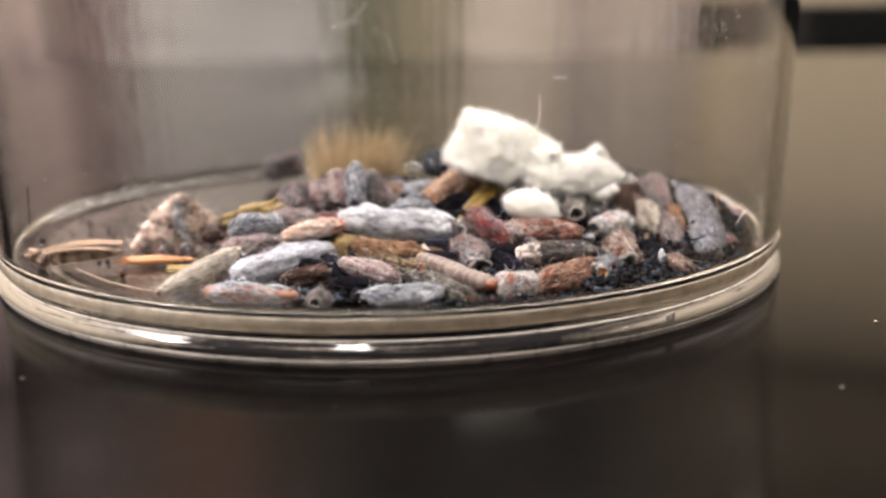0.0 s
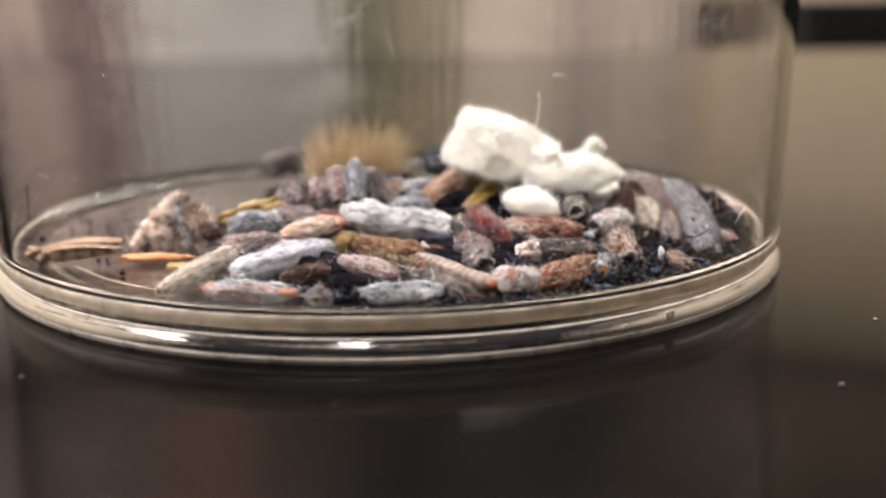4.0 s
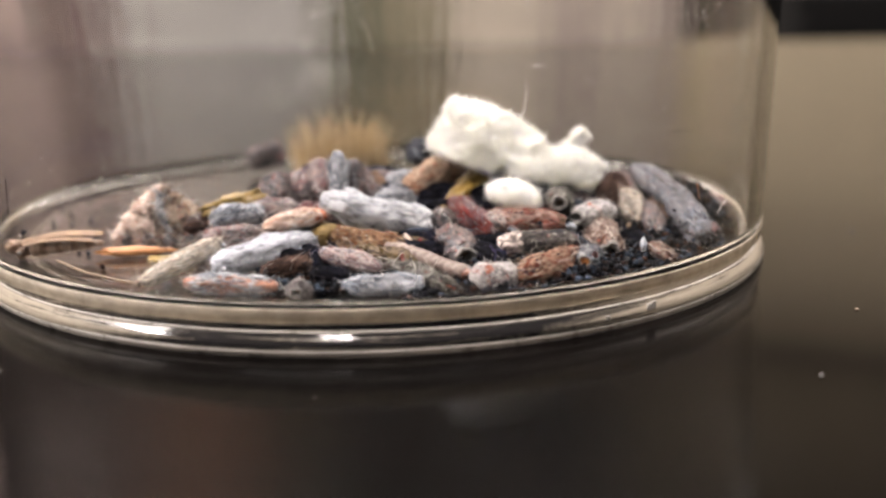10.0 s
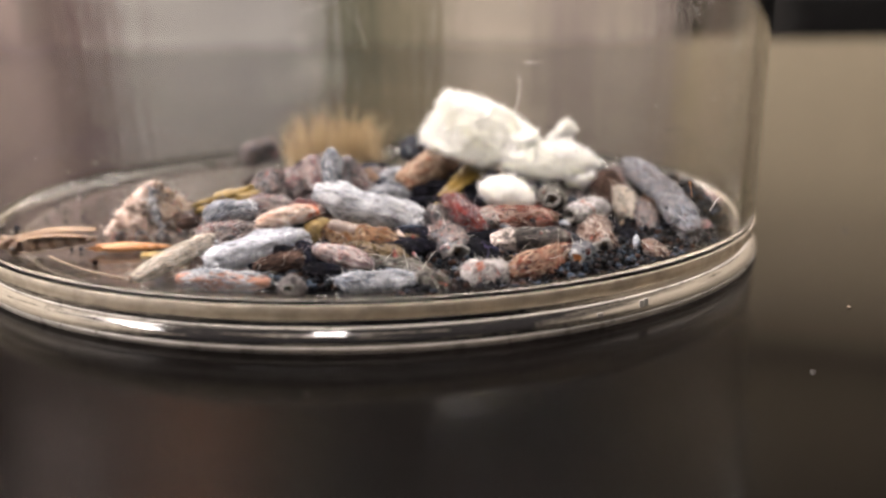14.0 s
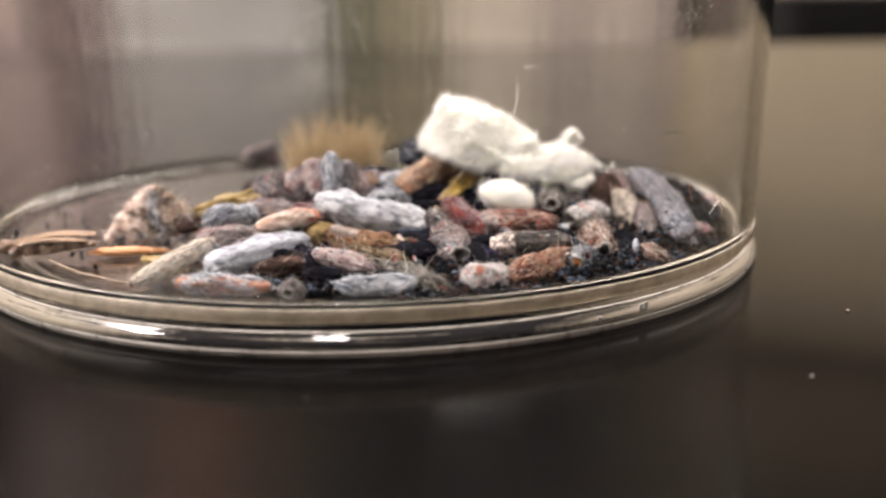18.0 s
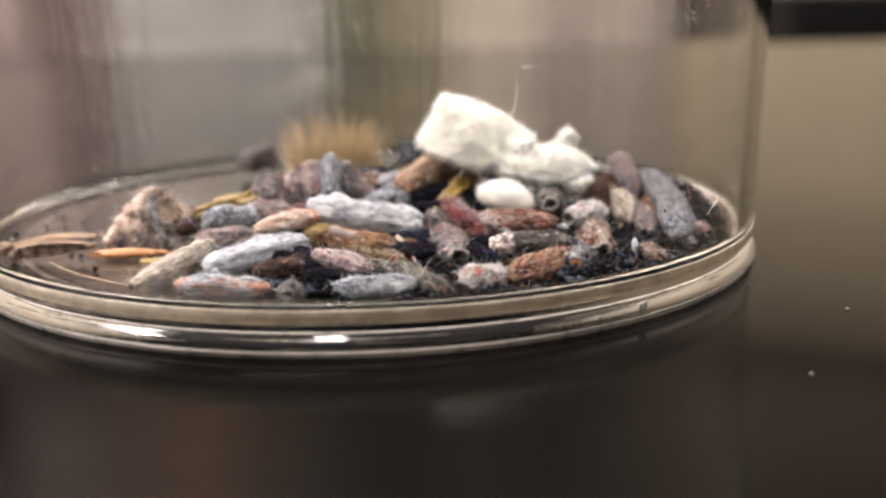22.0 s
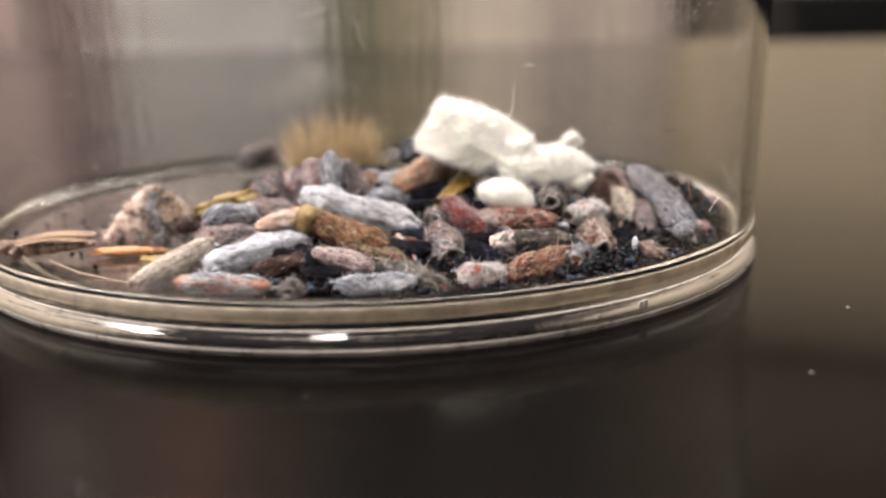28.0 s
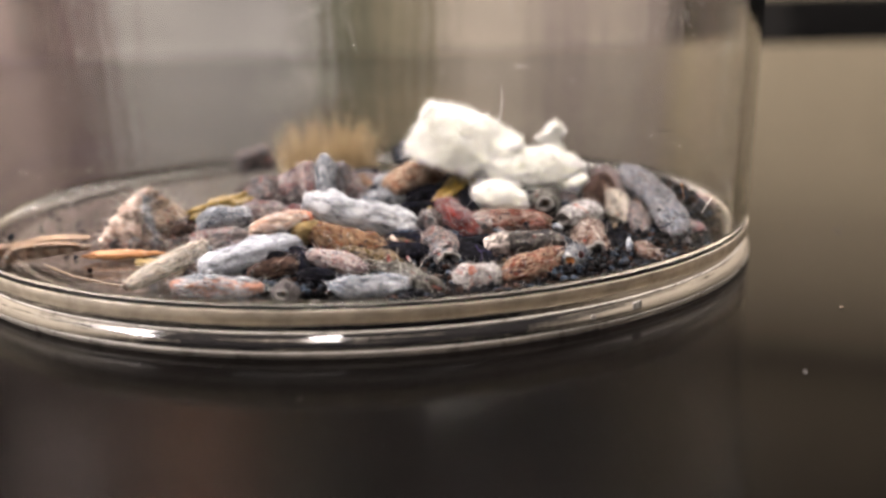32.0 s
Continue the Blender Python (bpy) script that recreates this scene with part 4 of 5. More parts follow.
case_k = larva_case((5.46, -24.20, 3.20), (8.45, -24.80, 3.21), 0.87, "banded", 0, "pale grey larva case ringed with orange bands")
_ = larva_case((8.09, -25.20, 3.19), (12.48, -20.20, 3.18), 0.83, "granule", 2, "red-brown larva case studded with granules")
_ = larva_case((13.40, -20.10, 3.35), (12.45, -22.70, 3.38), 0.66, "greyorange", 2, "short grey larva case with an orange mouth")
_ = larva_case((7.55, -19.00, 3.69), (12.69, -19.00, 3.68), 0.88, "speckle", 0, "dark speckled larva case with a white tip")
_ = larva_case((5.08, -12.00, 5.34), (7.73, -16.00, 3.77), 0.83, "red", 0, "dark red felted larva case")
_ = larva_case((7.06, -15.00, 4.44), (12.55, -15.00, 4.15), 0.93, "redolive", 0, "red larva case fading to olive at one end")
case_q = larva_case((4.08, -15.00, 3.84), (5.15, -20.20, 3.28), 0.97, "pinkgrey", 2, "pinkish grey felted larva case with an open mouth")
_ = larva_case((13.41, -15.00, 4.41), (16.50, -12.00, 4.42), 0.86, "banded", 1, "whitish grey larva case with a wide frayed mouth")
_ = larva_case((15.21, -13.00, 3.54), (14.70, -19.80, 3.25), 0.95, "orange", 2, "orange-brown larva case with a frayed mouth")
_ = larva_case((12.14, -15.00, 5.52), (13.73, -9.00, 4.99), 0.90, "moss", 1, "mossy grey larva case with a round mouth")
case_v = larva_case((2.22, -8.00, 5.24), (6.46, -5.00, 7.17), 1.21, "peach", 0, "peach-coloured felt larva case leaning on the heap")
_ = larva_case((3.05, 0.00, 6.47), (3.41, 3.00, 7.21), 1.01, "slate", 0, "slate-grey fuzzy larva case")
_ = larva_case((0.30, -5.00, 5.30), (3.14, -3.00, 5.48), 0.86, "blue", 0, "blue-grey felted larva case with loose fibres")
_ = larva_case((-2.70, -6.00, 6.73), (-0.04, -7.00, 4.49), 0.96, "greyred", 0, "grey larva case flecked with brick red")
_ = larva_case((-3.22, -7.00, 8.19), (-3.00, -9.00, 4.94), 0.65, "blue", 0, "blue-grey felted larva case with loose fibres")
_ = larva_case((-2.12, -6.00, 7.28), (-1.59, -8.00, 5.02), 0.74, "pinkgrey", 1, "pinkish grey fuzzy larva case")
_ = larva_case((-4.62, -5.00, 7.31), (-4.45, -8.00, 5.30), 0.67, "greyred", 0, "grey larva case flecked with brick red")
_ = larva_case((-7.85, -10.00, 5.00), (-7.46, -6.00, 5.87), 1.14, "pinkgrey", 2, "pinkish grey fuzzy larva case")
_ = larva_case((-6.48, -8.00, 5.13), (-4.49, -5.00, 6.07), 1.12, "greyred", 0, "grey larva case flecked with brick red")
_ = larva_case((-3.75, -15.00, 5.20), (-7.95, -15.30, 4.45), 0.66, "creamtip", 0, "cream larva case with an orange-red end")
_ = larva_case((-11.97, -12.00, 4.26), (-8.19, -12.00, 4.82), 0.93, "blue", 0, "blue-grey felted larva case with loose fibres")
_ = larva_case((-12.24, -14.00, 3.40), (-8.90, -14.00, 3.81), 0.83, "greyred", 0, "grey larva case flecked with brick red")
case_p36 = larva_case((22.55, -4.00, 5.09), (20.43, -17.60, 3.28), 0.99, "ice", 0, "ice-blue larva case leaning against the jar wall")
case_p37 = larva_case((19.97, -4.00, 6.37), (20.24, -8.00, 3.66), 0.88, "pinkgrey", 0, "pinkish grey fuzzy larva case")
_ = larva_case((19.54, -9.00, 4.17), (19.19, -14.20, 3.01), 0.66, "pinkgrey", 0, "pinkish grey fuzzy larva case")
_ = larva_case((17.50, -19.00, 3.37), (18.34, -21.00, 2.83), 0.48, "orange", 0, "orange-brown larva case with a frayed mouth")
# added case in place of the heap's blurred reflection in the jar wall
_ = larva_case((25.32, -3.20, 3.04), (27.44, -5.00, 3.01), 0.69, "greyred", 0, "grey larva case flecked with brick red")
_ = larva_case((17.88, -6.00, 5.98), (17.86, -9.00, 3.26), 0.82, "umber", 0, "umber-brown frayed larva case")
_ = larva_case((-13.28, 18.00, 3.94), (-9.55, 20.00, 4.52), 1.10, "pinkgrey", 0, "pinkish grey fuzzy larva case")
_ = larva_case((-0.67, -2.00, 5.48), (1.56, -3.00, 4.92), 0.79, "greyred", 0, "grey larva case flecked with brick red")
_ = larva_case((-0.31, -19.40, 2.85), (3.20, -22.60, 2.84), 0.48, "moss", 0, "mossy grey shaggy larva case")
# the dark cases below fill gaps, with shade put into their colour
_ = larva_case((5.77, -17.20, 3.12), (7.60, -21.20, 3.10), 0.77, "dark", 0, "larva case filling a gap, coloured as dark as the shade there")
_ = larva_case((-7.39, -21.60, 3.03), (-4.31, -19.80, 3.05), 0.62, "umber", 0, "umber-brown frayed larva case")
_ = larva_case((-15.63, -9.40, 3.28), (-12.85, -9.00, 3.98), 0.97, "pinkgrey", 0, "pinkish grey fuzzy larva case")
_ = larva_case((-2.31, -12.00, 3.20), (3.76, -13.60, 3.08), 0.77, "rust", 0, "rust and cream larva case with an open mouth")
_ = larva_case((-0.67, -9.00, 4.64), (2.55, -7.00, 5.04), 0.82, "blue", 0, "blue-grey felted larva case with loose fibres")
_ = larva_case((-6.15, -11.00, 4.74), (-2.51, -11.00, 4.24), 0.59, "red", 0, "dark red felted larva case")
_ = larva_case((-7.92, -16.40, 2.99), (-3.84, -20.60, 3.02), 0.64, "dark", 0, "larva case filling a gap, coloured as dark as the shade there")
_ = larva_case((-10.46, -14.00, 3.84), (-7.95, -14.00, 3.30), 0.83, "pinkgrey", 0, "pinkish grey fuzzy larva case")
_ = larva_case((-9.38, -10.00, 4.78), (-5.83, -10.00, 4.36), 0.80, "greyred", 0, "grey larva case flecked with brick red")
_ = larva_case((0.71, -7.00, 5.35), (3.23, -8.00, 4.52), 0.86, "blue", 0, "blue-grey felted larva case with loose fibres")
_ = larva_case((6.56, -9.00, 5.88), (7.94, -11.00, 3.91), 0.72, "dark", 0, "larva case filling a gap, coloured as dark as the shade there")
_ = larva_case((-2.19, -17.20, 3.04), (2.13, -21.00, 3.04), 0.70, "oliveb", 0, "olive-brown larva case half buried in the heap")
_ = larva_case((3.73, -13.00, 4.75), (5.17, -14.00, 3.63), 0.84, "pinkgrey", 0, "pinkish grey fuzzy larva case")
_ = larva_case((8.62, -14.60, 3.50), (13.30, -14.60, 3.35), 0.78, "dark", 0, "larva case filling a gap, coloured as dark as the shade there")
_ = larva_case((12.81, -14.00, 3.28), (14.47, -15.40, 2.99), 0.64, "dark", 0, "larva case filling a gap, coloured as dark as the shade there")
_ = larva_case((18.04, -8.00, 4.88), (18.75, -11.00, 3.15), 0.80, "tan", 0, "tan speckled larva case of woven debris")
_ = larva_case((20.99, -7.00, 4.32), (20.17, -12.80, 2.96), 0.60, "rust", 0, "rust and cream larva case with an open mouth")
_ = larva_case((22.24, -12.00, 3.15), (23.51, -14.00, 2.88), 0.54, "greyred", 0, "grey larva case flecked with brick red")
_ = larva_case((16.23, -13.00, 3.51), (17.61, -16.60, 2.80), 0.60, "dark", 0, "larva case filling a gap, coloured as dark as the shade there")
_ = larva_case((16.81, -8.00, 5.69), (16.95, -10.00, 3.70), 0.70, "umber", 0, "umber-brown frayed larva case")
_ = larva_case((-13.92, -12.00, 3.73), (-12.31, -12.00, 3.98), 0.35, "umber", 0, "umber-brown frayed larva case")
_ = larva_case((-5.26, -4.00, 6.81), (-5.63, -6.00, 5.31), 0.72, "bluedark", 0, "navy blue larva case standing on end")
_ = larva_case((-1.09, -5.00, 6.00), (-0.03, -6.00, 4.83), 0.84, "peach", 0, "peach-coloured felt larva case leaning on the heap")
_ = larva_case((-9.80, -15.00, 2.98), (-6.95, -14.00, 3.68), 0.52, "greyred", 0, "grey larva case flecked with brick red")
_ = larva_case((21.26, -14.00, 3.00), (21.22, -17.20, 2.85), 0.48, "ice", 0, "ice-blue larva case leaning against the jar wall")
_ = larva_case((-4.36, -22.20, 2.93), (-1.87, -23.60, 2.95), 0.56, "dark", 0, "larva case filling a gap, coloured as dark as the shade there")
_ = larva_case((13.55, -12.00, 4.61), (15.02, -9.00, 4.53), 0.79, "pinkgrey", 0, "pinkish grey fuzzy larva case")


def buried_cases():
    """Cases deeper in the heap, seen between those on top, coloured dark for shade."""
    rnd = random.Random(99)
    # only dark felts, in place of the shade down here
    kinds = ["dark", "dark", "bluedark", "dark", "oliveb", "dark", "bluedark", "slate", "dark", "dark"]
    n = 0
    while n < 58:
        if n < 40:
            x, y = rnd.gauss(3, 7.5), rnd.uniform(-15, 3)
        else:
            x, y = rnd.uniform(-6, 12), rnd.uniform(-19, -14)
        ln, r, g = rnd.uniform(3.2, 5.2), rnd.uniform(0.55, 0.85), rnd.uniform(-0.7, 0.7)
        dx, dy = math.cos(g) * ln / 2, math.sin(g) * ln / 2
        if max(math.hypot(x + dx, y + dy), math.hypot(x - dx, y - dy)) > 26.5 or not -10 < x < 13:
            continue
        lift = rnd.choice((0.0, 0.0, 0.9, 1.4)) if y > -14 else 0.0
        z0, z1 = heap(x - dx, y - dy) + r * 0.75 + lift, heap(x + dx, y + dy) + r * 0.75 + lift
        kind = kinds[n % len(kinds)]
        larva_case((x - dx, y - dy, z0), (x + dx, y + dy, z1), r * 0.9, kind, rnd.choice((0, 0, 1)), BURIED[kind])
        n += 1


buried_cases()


def scraps():
    """Crumbs and shreds of felt lying loose on the heap."""
    rnd = random.Random(17)
    for style, count in (("pinkwhite", 8), ("red", 20), ("greyred", 24), ("oliveb", 18), ("blue", 22)):
        verts, faces = [], []
        n = 0
        while n < count:
            x, y = rnd.gauss(4, 9), rnd.uniform(-23, 0)
            if math.hypot(x, y) > 26.5 or x < -12:
                continue
            ln, w = rnd.uniform(0.2, 0.6), rnd.uniform(0.1, 0.28)
            c = Vector((x, y, heap(x, y) + rnd.uniform(0.4, 1.3)))
            rot = Euler((rnd.uniform(-1, 1), rnd.uniform(-0.8, 0.8), rnd.uniform(0, 6))).to_matrix()
            i0 = len(verts)
            for i in range(7):
                for j in range(7):
                    th, ph = math.pi * i / 6, 2 * math.pi * j / 7
                    d = Vector((-math.cos(th), math.sin(th) * math.cos(ph), math.sin(th) * math.sin(ph)))
                    k = 1 + 0.5 * noise.noise(d * 1.6 + c)
                    verts.append((c + rot @ Vector((d.x * ln * k, d.y * w * k, d.z * w * k))) * MM)
            for i in range(6):
                for j in range(7):
                    k = (j + 1) % 7
                    faces.append((i0 + i * 7 + j, i0 + i * 7 + k, i0 + (i + 1) * 7 + k, i0 + (i + 1) * 7 + j))
            n += 1
        tagged(new("felt_scraps", mesh_from("felt_scraps", verts, faces, FELT[style])), "loose felt crumbs strewn over the heap", "felt scraps", kind="stuff")


scraps()


def soft_mesh(name, shapes, centre, material, seed, rough=0.1, voxel=0.15, blur=6):
    """One soft closed lump about centre, fused from balls (x, y, z, r in mm) and pillows that slump to the front (outline of x and z, y0, y1)."""
    bm = bmesh.new()
    for shape in shapes:
        if isinstance(shape[0], list):
            ring, y0, y1 = shape
            mx, mz = sum(p[0] for p in ring) / len(ring), sum(p[1] for p in ring) / len(ring)
            half = (max(p[1] for p in ring) - min(p[1] for p in ring)) / 2
            made = []
            for y, k in ((y0, 0.45), (y0 * 0.82 + y1 * 0.18, 0.80), (y0 * 0.55 + y1 * 0.45, 1.03), (y0 * 0.25 + y1 * 0.75, 0.97), (y1, 0.60)):
                sag = 0.8 * half * max(0.0, 1 - k) if y < (y0 + y1) / 2 else 0.0
                made += [bm.verts.new(Vector((mx + (x - mx) * k, y, mz - sag + (z - mz) * k)) - Vector(centre)) for x, z in ring]
            bmesh.ops.convex_hull(bm, input=made)
            bmesh.ops.delete(bm, geom=[v for v in bm.verts if not v.link_faces], context="VERTS")
        else:
            bmesh.ops.create_icosphere(bm, subdivisions=3, radius=shape[3], matrix=Matrix.Translation(Vector(shape[:3]) - Vector(centre)))
    bmesh.ops.recalc_face_normals(bm, faces=bm.faces)
    raw = bpy.data.meshes.new("raw")
    bm.to_mesh(raw)
    bm.free()
    ob = new("raw", raw)
    fuse = ob.modifiers.new("fuse", "REMESH")
    fuse.mode, fuse.voxel_size = "VOXEL", voxel
    ease = ob.modifiers.new("ease", "SMOOTH")
    ease.factor, ease.iterations = 0.5, blur
    dg = bpy.context.evaluated_depsgraph_get()
    me = bpy.data.meshes.new_from_object(ob.evaluated_get(dg))
    bpy.data.objects.remove(ob)
    bpy.data.meshes.remove(raw)
    me.name = name
    off = Vector((seed * 3.1, seed * 1.7, seed * 0.9))
    move = []
    for v in me.vertices:
        c = v.co
        k = 0.9 * noise.noise(c * 0.45 + off) + 0.45 * noise.noise(c * 1.1 + off) + 0.35 * noise.noise(c * 3.4 + off) + 0.35 * noise.noise(c * 8.0 + off)
        move.append((c + v.normal * rough * k) * MM)
    for v, p in zip(me.vertices, move):
        v.co = p
    me.materials.clear()
    me.materials.append(material)
    me.polygons.foreach_set("use_smooth", [True] * len(me.polygons))
    me.update()
    return me


def wool(name, label, base, lumps, fuzz, seed, rough=0.1):
    """A felted tuft of lumps, each a list of balls or pillows in mm."""
    rnd = random.Random(seed)
    ob = new(name)
    tagged(ob, label, "wool tuft")
    ob.matrix_basis = Matrix.Translation(Vector(base) * MM)
    for i, shapes in enumerate(lumps):
        me = soft_mesh("tuft", shapes, base, WOOL, seed + i, rough)
        tuft = piece("tuft", me, ob)
        piece("fuzz", hairs_mesh("fuzz", surface_roots(me, fuzz * 3, rnd, 0.16), WOOL, 0.0005 if fuzz > 200 else 0.0002, 0.000014, rnd, curl=0.9), tuft)
        piece("matted_strands", hairs_mesh("matted_strands", surface_roots(me, fuzz * 4, rnd, 0.0), WOOL, 0.0006 if fuzz > 200 else 0.0003, 0.00003, rnd, curl=0.9), tuft)
    return ob


big_wool = wool("wool_tuft", "thick white felted wool tuft lying on the heap", (5.59, -7.50, 11.66), [
    [([(5.44, 12.50), (7.47, 12.13), (9.94, 10.79), (11.75, 9.54), (12.09, 8.90), (11.12, 7.91), (8.03, 6.87), (6.56, 7.54), (4.51, 8.56), (3.59, 8.83), (3.60, 9.38), (4.63, 10.98)], -10.2, -6.4)],
    [([(9.14, 8.29), (11.93, 8.93), (13.83, 8.81), (15.62, 7.90), (16.26, 7.22), (15.85, 6.81), (14.27, 6.35), (12.28, 6.23), (10.95, 6.68), (9.14, 7.09)], -11.6, -9.0), ([(9.52, 8.52), (9.81, 9.41), (10.83, 9.47), (11.86, 9.66), (11.86, 9.20), (11.04, 8.48)], -10.9, -9.4)]], 900, 31, 0.21)
back_wool = wool("wool_scrap", "thin pale wool scrap behind the white tuft", (13.62, -8.5, 5.72), [[(13.62, -8.50, 5.72, 0.68), (14.51, -8.30, 5.44, 0.76), (15.41, -8.00, 5.50, 0.68), (16.05, -8.00, 5.91, 0.55), (12.95, -8.70, 5.34, 0.42)]], 150, 41, 0.12)
small_wool = wool("wool_scrap", "flat white wool scrap tucked under the tuft", (9.05, -14.0, 6.07), [[([(7.15, 6.36), (7.45, 6.75), (8.20, 6.98), (9.64, 6.95), (10.55, 6.45), (11.15, 5.60), (11.05, 5.12), (9.63, 5.02), (8.60, 5.24), (7.56, 5.76)], -14.9, -13.1)]], 220, 47, 0.15)
fluff = wool("fluff_ball", "small greyish white fluff on the wool tuft", (14.59, -7.50, 9.46), [[(14.59, -7.50, 9.46, 0.48), (14.92, -7.30, 9.68, 0.34), (15.32, -7.00, 9.21, 0.34), (14.12, -7.80, 9.09, 0.40), (13.66, -8.00, 8.91, 0.34), (14.60, -7.50, 8.82, 0.55), (14.75, -7.40, 8.2, 0.6)]], 220, 53, 0.28)
for pts, r, material, label in (([(10.3, -8.0, 10.1), (10.7, -8.0, 11.5), (10.85, -8.0, 12.6), (10.8, -8.0, 13.3)], 0.04, FIBRE, "long pale standing hair"),
                                ([(5.3, -9.0, 8.2), (5.4, -9.2, 8.7), (5.5, -9.2, 9.0)], 0.10, DARKFIBRE, "dark fleck"), ([(4.6, -8.9, 8.1), (4.65, -9.0, 8.3), (4.7, -9.0, 8.5)], 0.09, DARKFIBRE, "dark fleck")):
    piece("hair" if r < 0.05 else "fleck", tube_mesh("hair", [(Vector(p) - Vector((5.59, -7.5, 11.66))) * MM for p in pts], r * MM, material, 6, 0.5), big_wool, label)


def hair_strand(name, label, pts, radius, material=FIBRE):
    ob = new(name, tube_mesh(name, [Vector(p) * MM for p in pts], radius * MM, material, 5, 0.5))
    return tagged(ob, label, "fibre")


def bristles():
    rnd = random.Random(8)
    ob = new("bristle_tuft")
    tagged(ob, "ochre tuft of stiff bristles standing behind the heap", "bristle tuft")
    ob.matrix_basis = pose(-3.7 * MM, 7.0 * MM, 2.9 * MM)
    for k in range(5):
        cx = -2.2 + 1.1 * k
        roots = [(Vector((cx + rnd.gauss(0, 0.6), rnd.gauss(0, 0.9), rnd.uniform(-0.4, 0.2))) * MM, Vector((0.10 * (cx + 0.2) + rnd.gauss(0, 0.13), rnd.gauss(0, 0.2), 1.0))) for _ in range(190)]
        piece("strand_bundle", hairs_mesh("strand_bundle", roots, BRISTLE, 0.0052 + 0.0006 * (k % 2), 0.00006, rnd, curl=0.12), ob)
    piece("root_pad", lump_mesh("root_pad", (3.4, 1.6, 0.7), BRISTLE, 3, 0.2), ob)
    return ob


bristles()


def wedge_clump():
    """A folded felt clump with a steep ridge."""
    rnd = random.Random(12)
    ob = new("felt_clump")
    tagged(ob, "pink and cream folded felt clump with grey streaks", "felt clump")
    base = Vector((-16.0, -9.5, FLOOR_Z))
    ob.matrix_basis = Matrix.Translation(base * MM)
    folds = (("main_fold", "pinkwhite", [(-16.09, -9.30, 6.23, 0.35), (-16.50, -9.50, 5.57, 0.65), (-17.02, -9.80, 4.81, 0.95), (-17.74, -10.00, 3.91, 0.95), (-18.52, -10.00, 3.22, 0.74), (-19.16, -10.00, 2.82, 0.45), (-17.29, -10.00, 3.48, 1.05)]),
             ("side_fold", "salmon", [(-15.61, -9.30, 6.09, 0.40), (-15.13, -9.00, 5.23, 0.76), (-14.48, -9.00, 4.58, 0.85), (-13.78, -9.00, 4.02, 0.85), (-13.12, -9.00, 3.58, 0.66), (-14.93, -9.50, 3.86, 1.16), (-13.75, -9.50, 3.19, 0.85), (-15.79, -9.50, 3.25, 1.06), (-15.91, -9.30, 4.81, 0.90)]),
             ("lower_fold", "pinkgrey", [(-18.16, -10.80, 2.85, 0.44), (-16.73, -11.00, 2.77, 0.55), (-15.13, -11.00, 2.73, 0.55), (-13.61, -10.50, 2.78, 0.60), (-12.79, -10.00, 2.94, 0.50)]),
             ("grey_streak", "blue", [(-15.95, -9.75, 5.85, 0.27), (-15.90, -10.05, 5.2, 0.32), (-15.75, -10.25, 4.5, 0.34), (-15.5, -10.4, 3.9, 0.32), (-15.3, -10.5, 3.4, 0.27)]))
    for i, (nm, style, balls) in enumerate(folds):
        me = soft_mesh(nm, balls, balls[0][:3], FELT[style], 21 + i, 0.14, 0.11, 2)
        f = piece(nm, me, ob, m=Matrix.Translation((Vector(balls[0][:3]) - base) * MM))
        piece("fuzz", hairs_mesh("fuzz", surface_roots(me, 160, rnd), FIBRE, 0.0008, 0.000011, rnd), f)
        piece("matted_strands", hairs_mesh("matted_strands", surface_roots(me, 340, rnd, -0.1), COOL if style == "blue" else PALETTE[style] if style == "pinkwhite" else WARM, 0.0008, 0.00004, rnd, curl=0.3), f)
    return ob


wedge_clump()


def blade_mesh(name, pts, width, material, cup=0.15, thick=0.05):
    """A thin curved leaf-like blade along points (mm)."""
    verts, faces = [], []
    n, w = len(pts), 5
    for layer in (0, 1):
        for i, p in enumerate(pts):
            p = Vector(p)
            d = (Vector(pts[min(i + 1, n - 1)]) - Vector(pts[max(i - 1, 0)])).normalized()
            s = d.cross(Vector((0, 0, 1))).normalized()
            up = s.cross(d)
            u = i / (n - 1)
            half = width * (0.12 + 0.88 * math.sin(math.pi * (0.08 + 0.84 * u)) ** 0.7)
            for k in range(w):
                v = 2 * k / (w - 1) - 1
                verts.append((p + s * (v * half) + up * (cup * width * (1 - v * v) - layer * thick)) * MM)
    for i in range(n - 1):
        for k in range(w - 1):
            a = i * w + k
            faces.append((a, a + 1, a + w + 1, a + w))
            b = a + n * w
            faces.append((b, b + w, b + w + 1, b + 1))
    rim = [i * w for i in range(n)] + [(n - 1) * w + k for k in range(1, w)] + [i * w + w - 1 for i in range(n - 2, -1, -1)] + [k for k in range(w - 2, 0, -1)]
    for i in range(len(rim)):
        a, b = rim[i], rim[(i + 1) % len(rim)]
        faces.append((a, a + n * w, b + n * w, b))
    return mesh_from(name, verts, faces, material)


